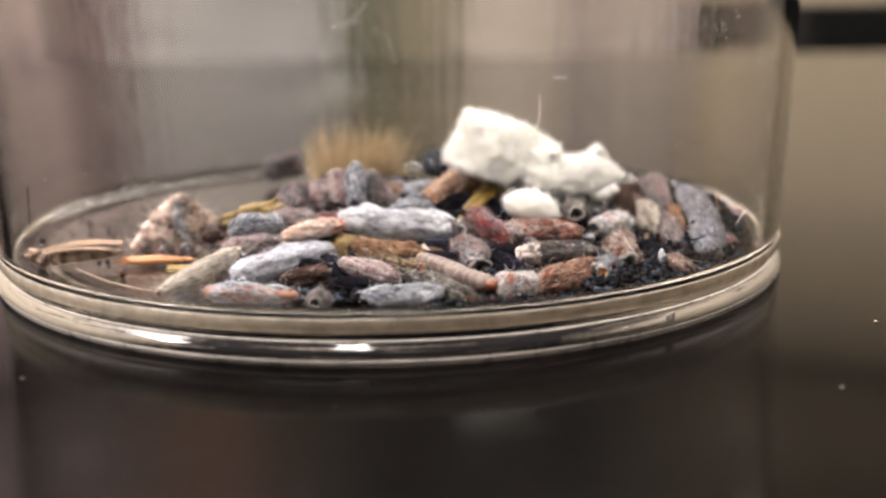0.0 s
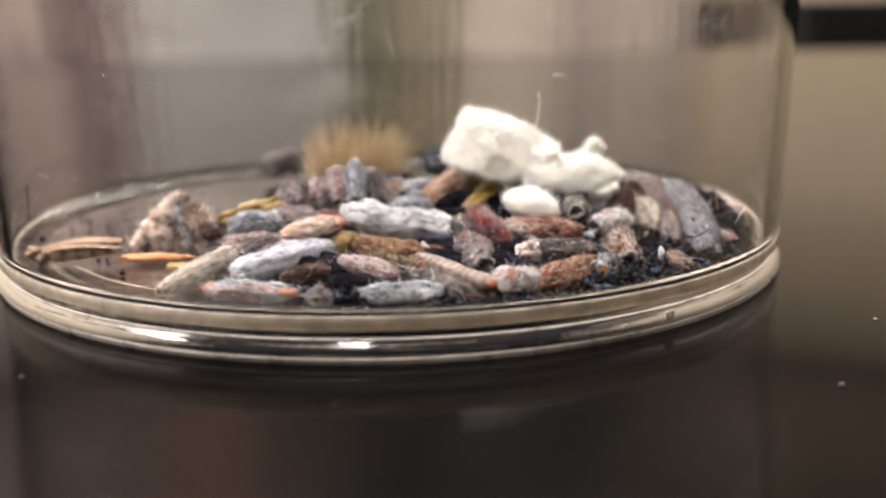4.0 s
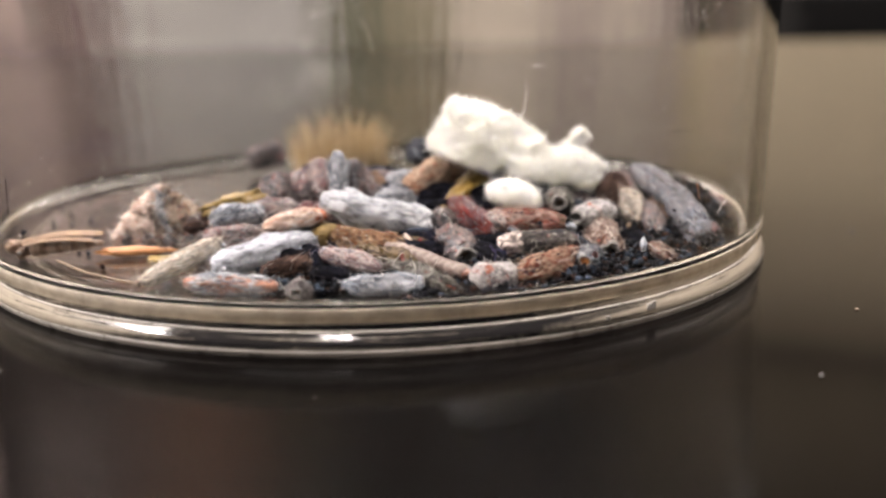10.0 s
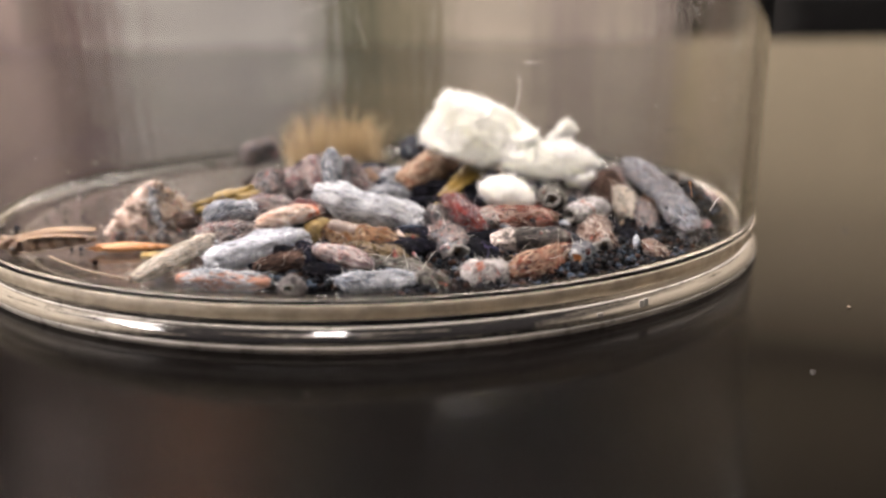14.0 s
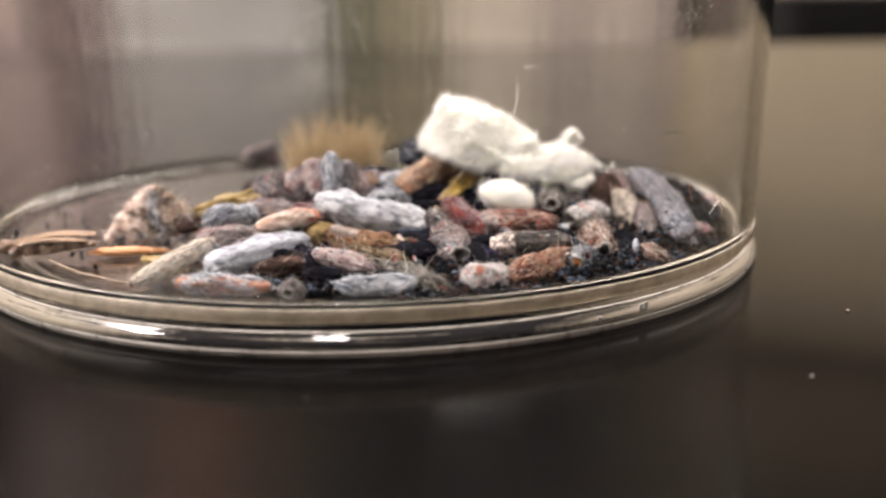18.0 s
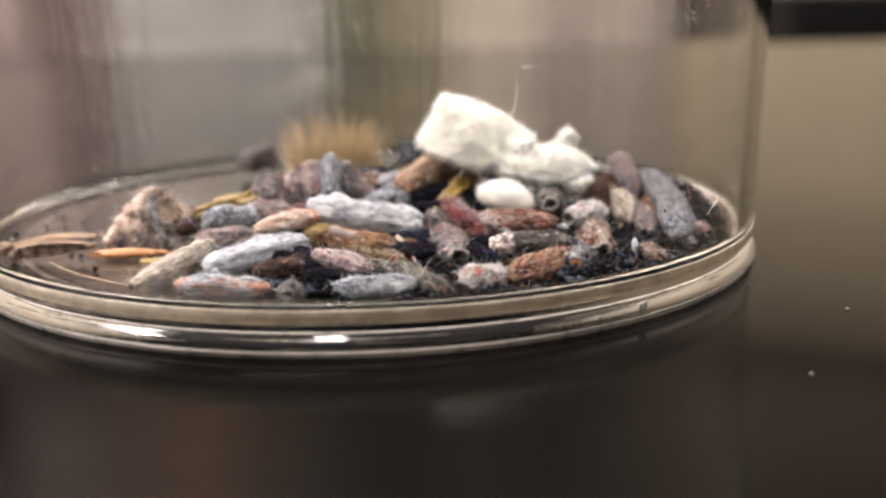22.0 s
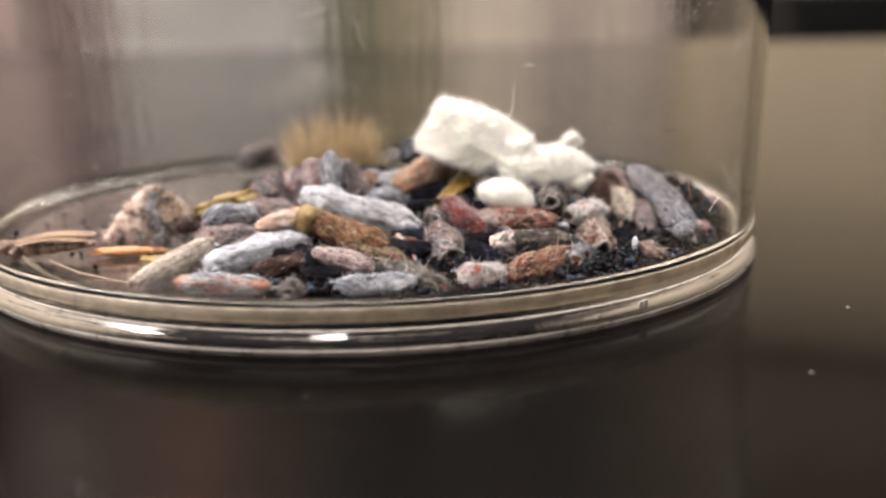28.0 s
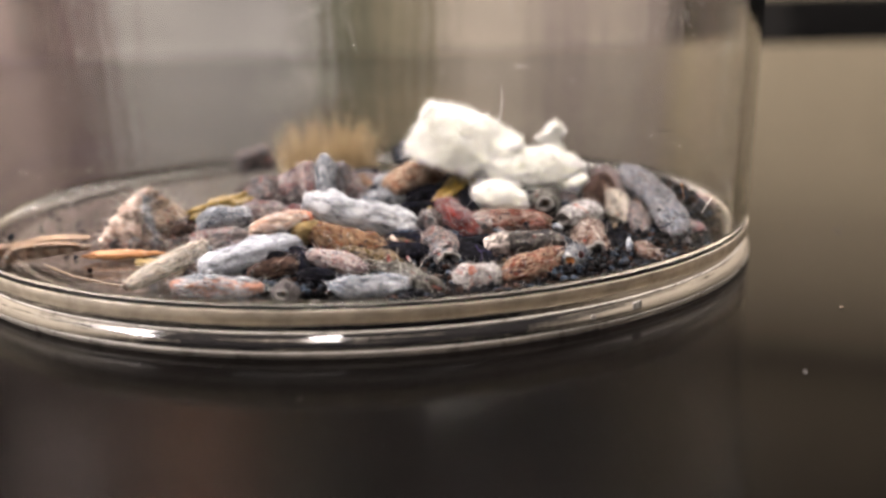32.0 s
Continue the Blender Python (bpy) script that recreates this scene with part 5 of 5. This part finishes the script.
def husk():
    """A dead moth on its side: head, ringed tapering abdomen, streaked wings folded above, thin legs."""
    ob = new("insect_husk")
    tagged(ob, "shrivelled brown dead moth with straw-coloured wings", "dead moth")
    base = Vector((-23.0, -14.0, FLOOR_Z))
    ob.matrix_basis = Matrix.Translation(base * MM)

    def place(x, y, z, rx=0, ry=0, rz=0):
        return pose((x - base.x) * MM, (y - base.y) * MM, (z - base.z) * MM, rx, ry, rz)

    for k in range(9):
        u = k / 8
        r = 0.50 - 0.27 * u
        me = lump_mesh("abdomen_ring", (0.48, r * 0.95, r), HUSK if k % 2 else RINGSKIN, 61 + k, 0.22, 4.0, 1.0, 14, 18)
        piece("abdomen_ring", me, ob, m=place(-23.4 + 4.0 * u, -14.0, 3.05 + 0.33 * u, 0, -5 + 5 * math.sin(k * 3), 0))
    piece("thorax", lump_mesh("thorax", (0.75, 0.55, 0.50), HUSK, 71, 0.3, 4.0), ob, m=place(-24.7, -13.9, 3.22, 0, 12, 0))
    piece("head", lump_mesh("head", (0.42, 0.42, 0.46), HUSK, 72, 0.3, 4.0), ob, m=place(-24.25, -14.3, 2.92))
    piece("eye", lump_mesh("eye", (0.16, 0.14, 0.16), MOUTH, 73, 0.1, 3.0, 1.0, 8, 10), ob, "pale sunken eye", place(-24.3, -14.68, 3.0))
    for x0, z0, x1, z1, y, wide, label in ((-24.4, 3.50, -19.0, 3.92, -13.6, 0.60, "straw-coloured folded wing"), (-24.2, 3.40, -19.6, 3.60, -14.2, 0.40, "brown streaked folded wing")):
        ribs = [(x0 + (x1 - x0) * k / 5 - base.x, y - base.y, z0 + (z1 - z0) * k / 5 + 0.30 * math.sin(math.pi * k / 5) - base.z) for k in range(6)]
        piece("wing", blade_mesh("wing", ribs, wide, WING, 0.35, 0.05), ob, label)
    for path in (((-23.1, -14.6, 2.62), (-21.4, -14.6, 2.75), (-19.5, -14.5, 3.25)), ((-24.0, -14.6, 2.7), (-23.2, -14.9, 2.75), (-22.1, -14.6, 2.95)), ((-25.1, -14.1, 3.3), (-25.5, -14.1, 3.45), (-25.9, -14.1, 3.5))):
        piece("leg", tube_mesh("leg", [(Vector(v) - base) * MM for v in path], 0.05 * MM, STRAW, 6, 0.5), ob)
    return ob


husk()
ob = new("orange_sliver", lump_mesh("orange_sliver", (2.5, 0.5, 0.30), SLIVER, 44, 0.35, 4.0, 1.0, 28, 16, -0.25))
ob.matrix_basis = pose(-16.7 * MM, -14.1 * MM, 2.80 * MM, 0, 1, 3)
tagged(ob, "orange plant sliver beside the felt clump", "plant sliver")
ob = new("amber_flake", blade_mesh("amber_flake", [(-15.6, -15.4, 2.55), (-14.4, -15.8, 2.62), (-13.3, -16.2, 2.66), (-12.4, -16.6, 2.7)], 0.7, AMBER, 0.3, 0.15))
tagged(ob, "amber translucent flake on the jar floor", "amber flake")
for p, q, w, h, label in (((-12.9, -9.4, 4.5), (-8.4, -9.4, 5.5), 0.7, 0.62, "olive amber flake lying on the heap"), ((4.4, -11.2, 4.4), (7.8, -8.0, 6.6), 0.75, 0.5, "olive amber flake wedged under the peach case"),
                          ((5.2, -8.6, 5.0), (7.9, -7.4, 6.6), 0.8, 0.7, "brown amber flake under the wool tuft")):
    ob = new("amber_flake", lump_mesh("amber_flake", ((Vector(q) - Vector(p)).length / 2, w, h), AMBER, w * 50, 0.5, 4.0, 0.9, 30, 22, 0.15))
    ob.matrix_basis = span(p, q)
    tagged(ob, label, "amber flake")
# pale thread modelled in place of the light arc reflected by the floor rim
ob = new("straw_stalk", tube_mesh("straw_stalk", [Vector(v) * MM for v in ((-21.5, -16.0, 2.75), (-18.5, -19.5, 2.72), (-16.0, -21.5, 2.7), (-14.2, -22.8, 2.72))], 0.08 * MM, STRAW, 8, 0.8))
tagged(ob, "pale thread standing in for the floor rim's reflection", "straw")


def larva_thing(p, q):
    """A pale larva: brown head, ten body rings, short legs; the head is at q."""
    ob = new("moth_larva")
    tagged(ob, "pale caterpillar with a brown head stretching from its case", "caterpillar")
    ob.matrix_basis = span(p, q)
    ln = (Vector(q) - Vector(p)).length
    n = 11
    for i in range(n):
        u = (i + 0.5) / n
        r = 0.62 - 0.2 * abs(u - 0.5)
        me = lump_mesh("body_ring", (ln / n * 0.95, r, r), SKIN, 70 + i, 0.08, 3.0, 0.85, 10, 16)
        piece("body_ring", me, ob, m=pose((u - 0.5) * (ln - 0.5) * MM - 0.2 * MM, 0, 0.06 * math.sin(u * 7) * MM))
    piece("head", lump_mesh("head", (0.44, 0.42, 0.40), HEAD, 90, 0.06, 2.0, 1.0, 14, 18), ob, "brown shiny head", pose((ln / 2 - 0.15) * MM, 0, 0))
    for i in range(3):
        for s in (-1, 1):
            a = Vector(((ln / 2 - 0.7 - 0.4 * i), s * 0.25, -0.25))
            piece("leg", tube_mesh("leg", [a * MM, (a + Vector((0.08, s * 0.1, -0.22))) * MM, (a + Vector((0.16, s * 0.05, -0.34))) * MM], 0.06 * MM, HEAD, 6, 0.4), ob)
    return ob


larva = larva_thing((1.37, -19.00, 3.54), (5.46, -25.00, 3.31))

hair_strand("violet_fibre", "fine violet fibre lying across the cases", [(6.98, -22.00, 3.39), (7.09, -22.00, 3.82), (6.87, -22.00, 4.19), (6.66, -22.00, 4.42)], 0.03, VIOLET)
hair_strand("white_fibre", "short white fibre on the droppings", [(14.03, -21.50, 3.07), (14.18, -21.50, 2.77), (14.37, -21.50, 2.43)], 0.025)
hair_strand("dark_fibre", "short dark fibre on an orange case", [(13.15, -22.00, 4.03), (13.50, -22.00, 4.24), (13.86, -22.00, 4.19)], 0.025, DARKFIBRE)
hair_strand("violet_fibre", "fine violet fibre lying across the cases", [(6.80, -22.00, 4.05), (7.23, -22.00, 4.07), (7.69, -22.00, 3.92), (8.08, -22.00, 3.98)], 0.022, VIOLET)


def droplet(x, y, wide, deep, high):
    prof, verts, faces = 7, [], []
    for i in range(prof + 1):
        f = i / prof
        for j in range(24):
            g = 2 * math.pi * j / 24
            k = math.sin(f * math.pi / 2) + 0.002
            verts.append((wide * k * math.cos(g) * MM, deep * k * math.sin(g) * (1 + 0.2 * math.cos(g)) * MM, high * math.cos(f * math.pi / 2) * MM))
    for i in range(prof):
        for j in range(24):
            k = (j + 1) % 24
            faces.append((i * 24 + j, (i + 1) * 24 + j, (i + 1) * 24 + k, i * 24 + k))
    ob = new("droplet", mesh_from("droplet", verts, faces, PLASTIC))
    ob.matrix_basis = pose(x * MM, y * MM, (FLOOR_Z + 0.003) * MM)
    ob.visible_shadow = False
    return tagged(ob, "clear flat droplet drying on the jar floor", "droplet")


droplet(-6.61, -25.64, 0.35, 0.3, 0.28)
droplet(-2.17, -25.81, 0.25, 0.22, 0.2)


def dust(x, y, size, seed, material, label):
    ob = new("dust_speck", lump_mesh("dust_speck", (size, size * 0.8, size * 0.5), material, seed, 0.4, 4.0, 1.0, 8, 12))
    ob.matrix_basis = pose(x * MM, y * MM, size * 0.42 * MM, 0, 0, seed * 40)
    return tagged(ob, label, "dust", "dust on the bench")


dust(22.8, -35.3, 0.12, 1, MOUTH, "pale dust speck on the black bench")
dust(29.55, -24.2, 0.14, 2, STRAW, "tan dust speck on the black bench")
dust_rnd = random.Random(5)
for k in range(26):
    px, py = dust_rnd.uniform(-45, 70), dust_rnd.uniform(-55, 60)
    if math.hypot(px, py) > 33:
        dust(px, py, dust_rnd.uniform(0.03, 0.06), 3 + k, SCUFF, "tiny pale dust speck on the black bench")
hair_strand("bench_fibre", "short curled fibre on the black bench", [(37.8, -4.6, 0.05), (38.1, -3.8, 0.12), (38.6, -3.0, 0.06), (38.4, -2.0, 0.05)], 0.02, DARKFIBRE)

# ---- motion of the things ----
def motions():
    walk(case_a, [(0.0, span((-4.26, -12.00, 5.02), (4.32, -13.00, 4.12))), (1.0, span((-4.50, -12.00, 4.76), (4.18, -13.00, 3.85))), (2.0, span((-4.33, -12.00, 4.96), (4.22, -13.00, 3.97))), (3.0, span((-4.01, -12.00, 5.02), (4.46, -13.00, 3.96))), (5.5, span((-4.40, -12.00, 5.72), (4.35, -13.00, 3.43))), (7.0, span((-4.32, -12.00, 5.67), (4.36, -13.00, 3.46))), (8.5, span((-4.18, -12.00, 5.61), (4.50, -13.00, 3.55))), (9.5, span((-4.15, -12.00, 5.61), (4.40, -13.00, 3.59))), (10.5, span((-4.50, -12.00, 5.81), (4.13, -13.00, 3.32))), (12.0, span((-4.48, -12.00, 5.95), (4.18, -13.00, 3.37))), (14.0, span((-4.42, -12.00, 6.08), (4.16, -13.00, 3.35))), (14.5, span((-4.45, -12.00, 6.22), (4.09, -13.00, 3.53))), (16.5, span((-4.07, -12.00, 5.48), (4.46, -13.00, 3.51))), (18.0, span((-4.22, -12.00, 5.67), (4.31, -13.00, 3.50))), (20.0, span((-4.74, -12.00, 5.54), (4.08, -13.00, 3.72))), (21.0, span((-4.82, -12.00, 5.32), (4.00, -13.00, 3.68))), (23.0, span((-4.73, -12.00, 5.48), (4.05, -13.00, 3.58))), (25.0, span((-4.53, -12.00, 5.35), (4.16, -13.00, 3.71))), (25.5, span((-4.53, -12.00, 5.31), (4.17, -13.00, 3.67))), (27.5, span((-5.06, -12.00, 5.73), (3.88, -13.00, 3.17))), (28.0, span((-5.52, -12.00, 6.19), (3.57, -13.00, 3.31))), (30.0, span((-5.53, -12.00, 6.19), (3.48, -13.00, 3.36))), (30.5, span((-4.85, -12.00, 5.62), (4.07, -13.00, 3.49))), (31.0, span((-4.84, -12.00, 5.70), (4.28, -13.00, 3.55))), (31.5, span((-5.00, -12.00, 5.51), (4.13, -13.00, 3.53))), (32.0, span((-4.89, -12.00, 5.91), (4.12, -13.00, 3.32)))])
    walk(case_h, [(0.0, span((-3.86, -15.00, 3.51), (1.83, -18.20, 3.18))), (1.0, span((-4.08, -15.00, 3.33), (1.51, -18.20, 2.90))), (3.0, span((-3.84, -15.00, 3.52), (1.92, -18.20, 3.10))), (5.5, span((-3.67, -15.00, 3.59), (1.55, -18.20, 3.08))), (9.5, span((-3.69, -15.00, 3.57), (1.65, -18.20, 3.15))), (10.5, span((-3.90, -15.00, 3.57), (1.33, -18.20, 3.09))), (14.0, span((-3.83, -15.00, 3.75), (1.52, -18.20, 3.19))), (16.5, span((-3.60, -15.00, 3.65), (1.64, -18.20, 3.16))), (20.0, span((-3.89, -15.00, 3.77), (1.51, -18.20, 3.08))), (25.0, span((-3.73, -15.00, 3.66), (1.55, -18.20, 3.12))), (27.5, span((-4.24, -15.00, 4.20), (1.50, -18.20, 2.91))), (28.0, span((-4.52, -15.00, 4.80), (1.00, -18.20, 3.13))), (30.0, span((-4.53, -15.00, 4.88), (1.02, -18.20, 3.21))), (30.5, span((-4.25, -15.00, 4.14), (1.18, -18.20, 3.15))), (31.0, span((-4.17, -15.00, 4.21), (1.24, -18.20, 3.17))), (31.5, span((-4.20, -15.00, 4.13), (1.19, -18.20, 3.11))), (32.0, span((-4.24, -15.00, 4.09), (1.14, -18.20, 3.14)))])
    walk(case_p36, [(0.0, span((22.55, -4.00, 5.09), (20.43, -17.60, 3.24))), (2.0, span((22.04, -4.00, 5.00), (20.26, -17.60, 3.20))), (3.5, span((21.66, -4.00, 5.22), (20.26, -17.60, 3.25))), (5.5, span((20.94, -4.00, 5.71), (20.49, -17.60, 3.34))), (7.0, span((20.77, -4.00, 5.70), (20.96, -17.60, 3.32))), (9.0, span((20.35, -4.00, 5.86), (21.37, -17.60, 3.67))), (10.5, span((19.99, -4.00, 5.94), (21.18, -17.60, 3.65))), (14.5, span((19.86, -4.00, 6.22), (21.09, -17.60, 3.74))), (17.0, span((20.44, -4.00, 5.80), (20.65, -17.60, 3.64))), (19.0, span((20.98, -4.00, 5.57), (20.42, -17.60, 3.53))), (22.0, span((21.53, -4.00, 5.49), (20.34, -17.60, 3.54))), (25.0, span((21.37, -4.00, 5.46), (20.44, -17.60, 3.42))), (28.0, span((20.41, -4.00, 5.76), (20.70, -17.60, 3.57))), (30.5, span((20.18, -4.00, 5.93), (20.75, -17.60, 3.72))), (32.0, span((20.24, -4.00, 5.88), (20.72, -17.60, 3.70)))])
    walk(case_p37, [(0.0, span((19.97, -4.00, 6.37), (20.24, -8.00, 3.66))), (3.5, span((19.92, -4.00, 5.99), (20.28, -8.00, 3.32))), (6.0, span((18.51, -4.00, 5.76), (19.51, -8.00, 3.27))), (9.5, span((18.51, -4.00, 5.58), (19.65, -8.00, 3.08))), (10.5, span((18.55, -4.00, 5.61), (19.41, -8.00, 3.30))), (16.5, span((18.53, -4.00, 5.70), (19.40, -8.00, 3.30))), (19.0, span((18.98, -4.00, 5.89), (19.49, -8.00, 3.40))), (20.0, span((19.25, -4.00, 7.25), (19.75, -8.00, 4.38))), (25.0, span((19.25, -4.00, 7.13), (19.65, -8.00, 4.17))), (27.5, span((18.58, -4.00, 5.94), (19.43, -8.00, 3.34))), (30.5, span((18.28, -4.00, 6.07), (19.25, -8.00, 3.47))), (32.0, span((18.33, -4.00, 6.13), (19.29, -8.00, 3.50)))])
    walk(case_q, [(0.0, span((4.08, -15.00, 3.84), (5.15, -20.20, 3.28))), (3.5, span((4.34, -15.00, 3.85), (5.39, -20.20, 3.26))), (9.5, span((4.48, -15.00, 3.82), (5.48, -20.20, 3.30))), (10.5, span((4.19, -15.00, 3.76), (5.30, -20.20, 3.21))), (14.5, span((4.31, -15.00, 3.84), (5.42, -20.20, 3.28))), (19.0, span((4.55, -15.00, 4.09), (5.43, -20.20, 3.41))), (25.0, span((4.41, -15.00, 3.80), (5.36, -20.20, 3.21))), (28.0, span((4.12, -15.00, 3.90), (5.02, -20.20, 3.30))), (30.5, span((4.03, -15.00, 3.73), (4.86, -20.20, 3.14))), (32.0, span((4.28, -15.00, 3.71), (5.17, -20.20, 3.10)))])
    walk(case_k, [(0.0, span((5.46, -24.20, 3.20), (8.45, -24.80, 3.21))), (5.5, span((5.48, -24.20, 3.49), (8.47, -24.80, 3.28))), (7.0, span((5.35, -24.20, 3.20), (8.37, -24.80, 3.13))), (9.5, span((5.33, -24.20, 3.15), (8.38, -24.80, 3.12))), (10.5, span((5.18, -24.20, 3.11), (8.20, -24.80, 3.11))), (20.0, span((5.22, -24.20, 3.13), (8.19, -24.80, 3.06))), (25.0, span((4.94, -24.20, 3.07), (8.12, -24.80, 2.99))), (30.5, span((4.95, -24.20, 3.14), (8.12, -24.80, 3.05))), (32.0, span((5.04, -24.20, 3.09), (8.15, -24.80, 3.06)))])
    walk(case_v, [(0.0, span((2.22, -8.00, 5.24), (6.46, -5.00, 7.17))), (7.5, span((2.27, -8.00, 5.09), (6.52, -5.00, 7.06))), (8.5, span((2.21, -8.00, 5.38), (6.37, -5.00, 7.48))), (9.5, span((2.19, -8.00, 5.37), (6.31, -5.00, 7.47))), (10.5, span((2.03, -8.00, 5.20), (6.06, -5.00, 7.21))), (13.0, span((2.17, -8.00, 5.52), (6.12, -5.00, 7.63))), (16.5, span((2.00, -8.00, 5.30), (6.03, -5.00, 7.04))), (20.0, span((2.18, -8.00, 5.49), (6.05, -5.00, 7.60))), (25.5, span((1.95, -8.00, 5.46), (5.98, -5.00, 7.46))), (28.0, span((1.88, -8.00, 5.38), (5.82, -5.00, 7.29))), (30.5, span((1.77, -8.00, 5.45), (5.54, -5.00, 7.28))), (32.0, span((1.79, -8.00, 5.64), (5.48, -5.00, 7.03)))])
    walk(larva, [(0.0, span((1.37, -19.00, 3.54), (5.46, -25.00, 3.31))), (0.5, span((1.37, -19.00, 3.52), (5.26, -25.00, 2.84))), (1.0, span((1.28, -19.00, 3.52), (5.40, -25.00, 2.40))), (2.0, span((1.34, -19.00, 3.43), (5.46, -25.00, 2.44))), (2.5, span((1.35, -19.00, 3.43), (5.40, -25.00, 2.64))), (3.0, span((1.34, -19.00, 3.43), (5.51, -25.00, 3.16))), (3.5, span((1.27, -19.00, 3.41), (5.51, -25.00, 3.15))), (5.5, span((1.13, -19.00, 3.51), (5.55, -25.00, 3.55))), (6.0, span((1.22, -19.00, 3.47), (5.56, -25.00, 3.97))), (6.5, span((1.21, -19.00, 3.50), (5.56, -25.00, 3.96))), (7.0, span((1.22, -19.00, 3.50), (5.42, -25.00, 3.27))), (8.0, span((1.23, -19.00, 3.44), (5.50, -25.00, 2.92))), (9.0, span((1.17, -19.00, 3.50), (5.44, -25.00, 3.15))), (9.5, span((1.12, -19.00, 3.52), (5.40, -25.00, 3.22))), (10.0, span((0.68, -18.00, 3.39), (5.06, -22.67, 2.79))), (10.5, span((-0.90, -17.00, 3.71), (3.68, -20.33, 2.72))), (11.0, span((-1.91, -16.00, 3.94), (2.74, -18.00, 2.66))), (14.5, span((-1.93, -16.00, 3.98), (2.72, -18.00, 2.70))), (16.5, span((-1.71, -16.00, 3.83), (3.02, -18.00, 2.54))), (19.0, span((-1.94, -16.00, 3.94), (2.72, -18.00, 2.65))), (22.0, span((-1.89, -16.00, 3.87), (2.77, -18.00, 2.56))), (25.0, span((-1.91, -16.00, 3.75), (2.81, -18.00, 2.60))), (28.0, span((-2.43, -16.00, 3.93), (2.29, -18.00, 2.62))), (30.5, span((-2.37, -16.00, 3.83), (2.36, -18.00, 2.60))), (31.0, span((-2.30, -16.00, 3.90), (2.43, -18.00, 2.62))), (31.5, span((-2.36, -16.00, 3.89), (2.37, -18.00, 2.63))), (32.0, span((-2.36, -16.00, 3.92), (2.37, -18.00, 2.66)))])
    walk(big_wool, [(0, pose(5.39 * MM, -7.50 * MM, 11.30 * MM, 0, -3.08, 0)), (3.4, pose(5.35 * MM, -7.50 * MM, 11.22 * MM, 0, -2.70, 0)), (5.6, pose(5.39 * MM, -7.50 * MM, 11.23 * MM, 0, -2.27, 0)), (8, pose(5.56 * MM, -7.50 * MM, 11.45 * MM, 0, -0.86, 0)), (9.4, pose(5.65 * MM, -7.50 * MM, 11.37 * MM, 0, -0.66, 0)), (11, pose(5.52 * MM, -7.50 * MM, 11.55 * MM, 0, -0.44, 0)), (13, pose(5.59 * MM, -7.50 * MM, 11.62 * MM, 0, -0.27, 0)), (14.4, pose(5.58 * MM, -7.50 * MM, 11.64 * MM, 0, -0.43, 0)), (16.6, pose(5.35 * MM, -7.50 * MM, 11.40 * MM, 0, -1.77, 0)), (18, pose(5.46 * MM, -7.50 * MM, 11.56 * MM, 0, -1.09, 0)), (20, pose(5.53 * MM, -7.50 * MM, 11.66 * MM, 0, -0.60, 0)), (22, pose(5.49 * MM, -7.50 * MM, 11.67 * MM, 0, 0.12, 0)), (25, pose(5.33 * MM, -7.50 * MM, 11.50 * MM, 0, 0.18, 0)), (28, pose(5.29 * MM, -7.50 * MM, 11.37 * MM, 0, -1.28, 0)), (30, pose(5.05 * MM, -7.50 * MM, 11.34 * MM, 0, -1.95, 0)), (32, pose(4.91 * MM, -7.50 * MM, 11.20 * MM, 0, -2.43, 0))])
    walk(fluff, [(0, pose(14.75 * MM, -7.50 * MM, 8.62 * MM)), (3.4, pose(14.60 * MM, -7.50 * MM, 9.03 * MM)), (5.6, pose(14.70 * MM, -7.50 * MM, 9.00 * MM)), (8, pose(14.68 * MM, -7.50 * MM, 9.26 * MM)), (9.4, pose(14.87 * MM, -7.50 * MM, 9.07 * MM)), (11, pose(14.68 * MM, -7.50 * MM, 9.32 * MM)), (13, pose(14.41 * MM, -7.50 * MM, 9.51 * MM)), (14.4, pose(14.27 * MM, -7.50 * MM, 9.41 * MM)), (16.6, pose(14.60 * MM, -7.50 * MM, 8.87 * MM)), (18, pose(14.70 * MM, -7.50 * MM, 9.09 * MM)), (20, pose(14.59 * MM, -7.50 * MM, 9.11 * MM)), (22, pose(14.49 * MM, -7.50 * MM, 9.14 * MM)), (25, pose(14.61 * MM, -7.50 * MM, 8.70 * MM)), (28, pose(14.77 * MM, -7.50 * MM, 8.76 * MM)), (30, pose(14.58 * MM, -7.50 * MM, 9.19 * MM)), (32, pose(13.94 * MM, -7.50 * MM, 9.67 * MM))])


motions()
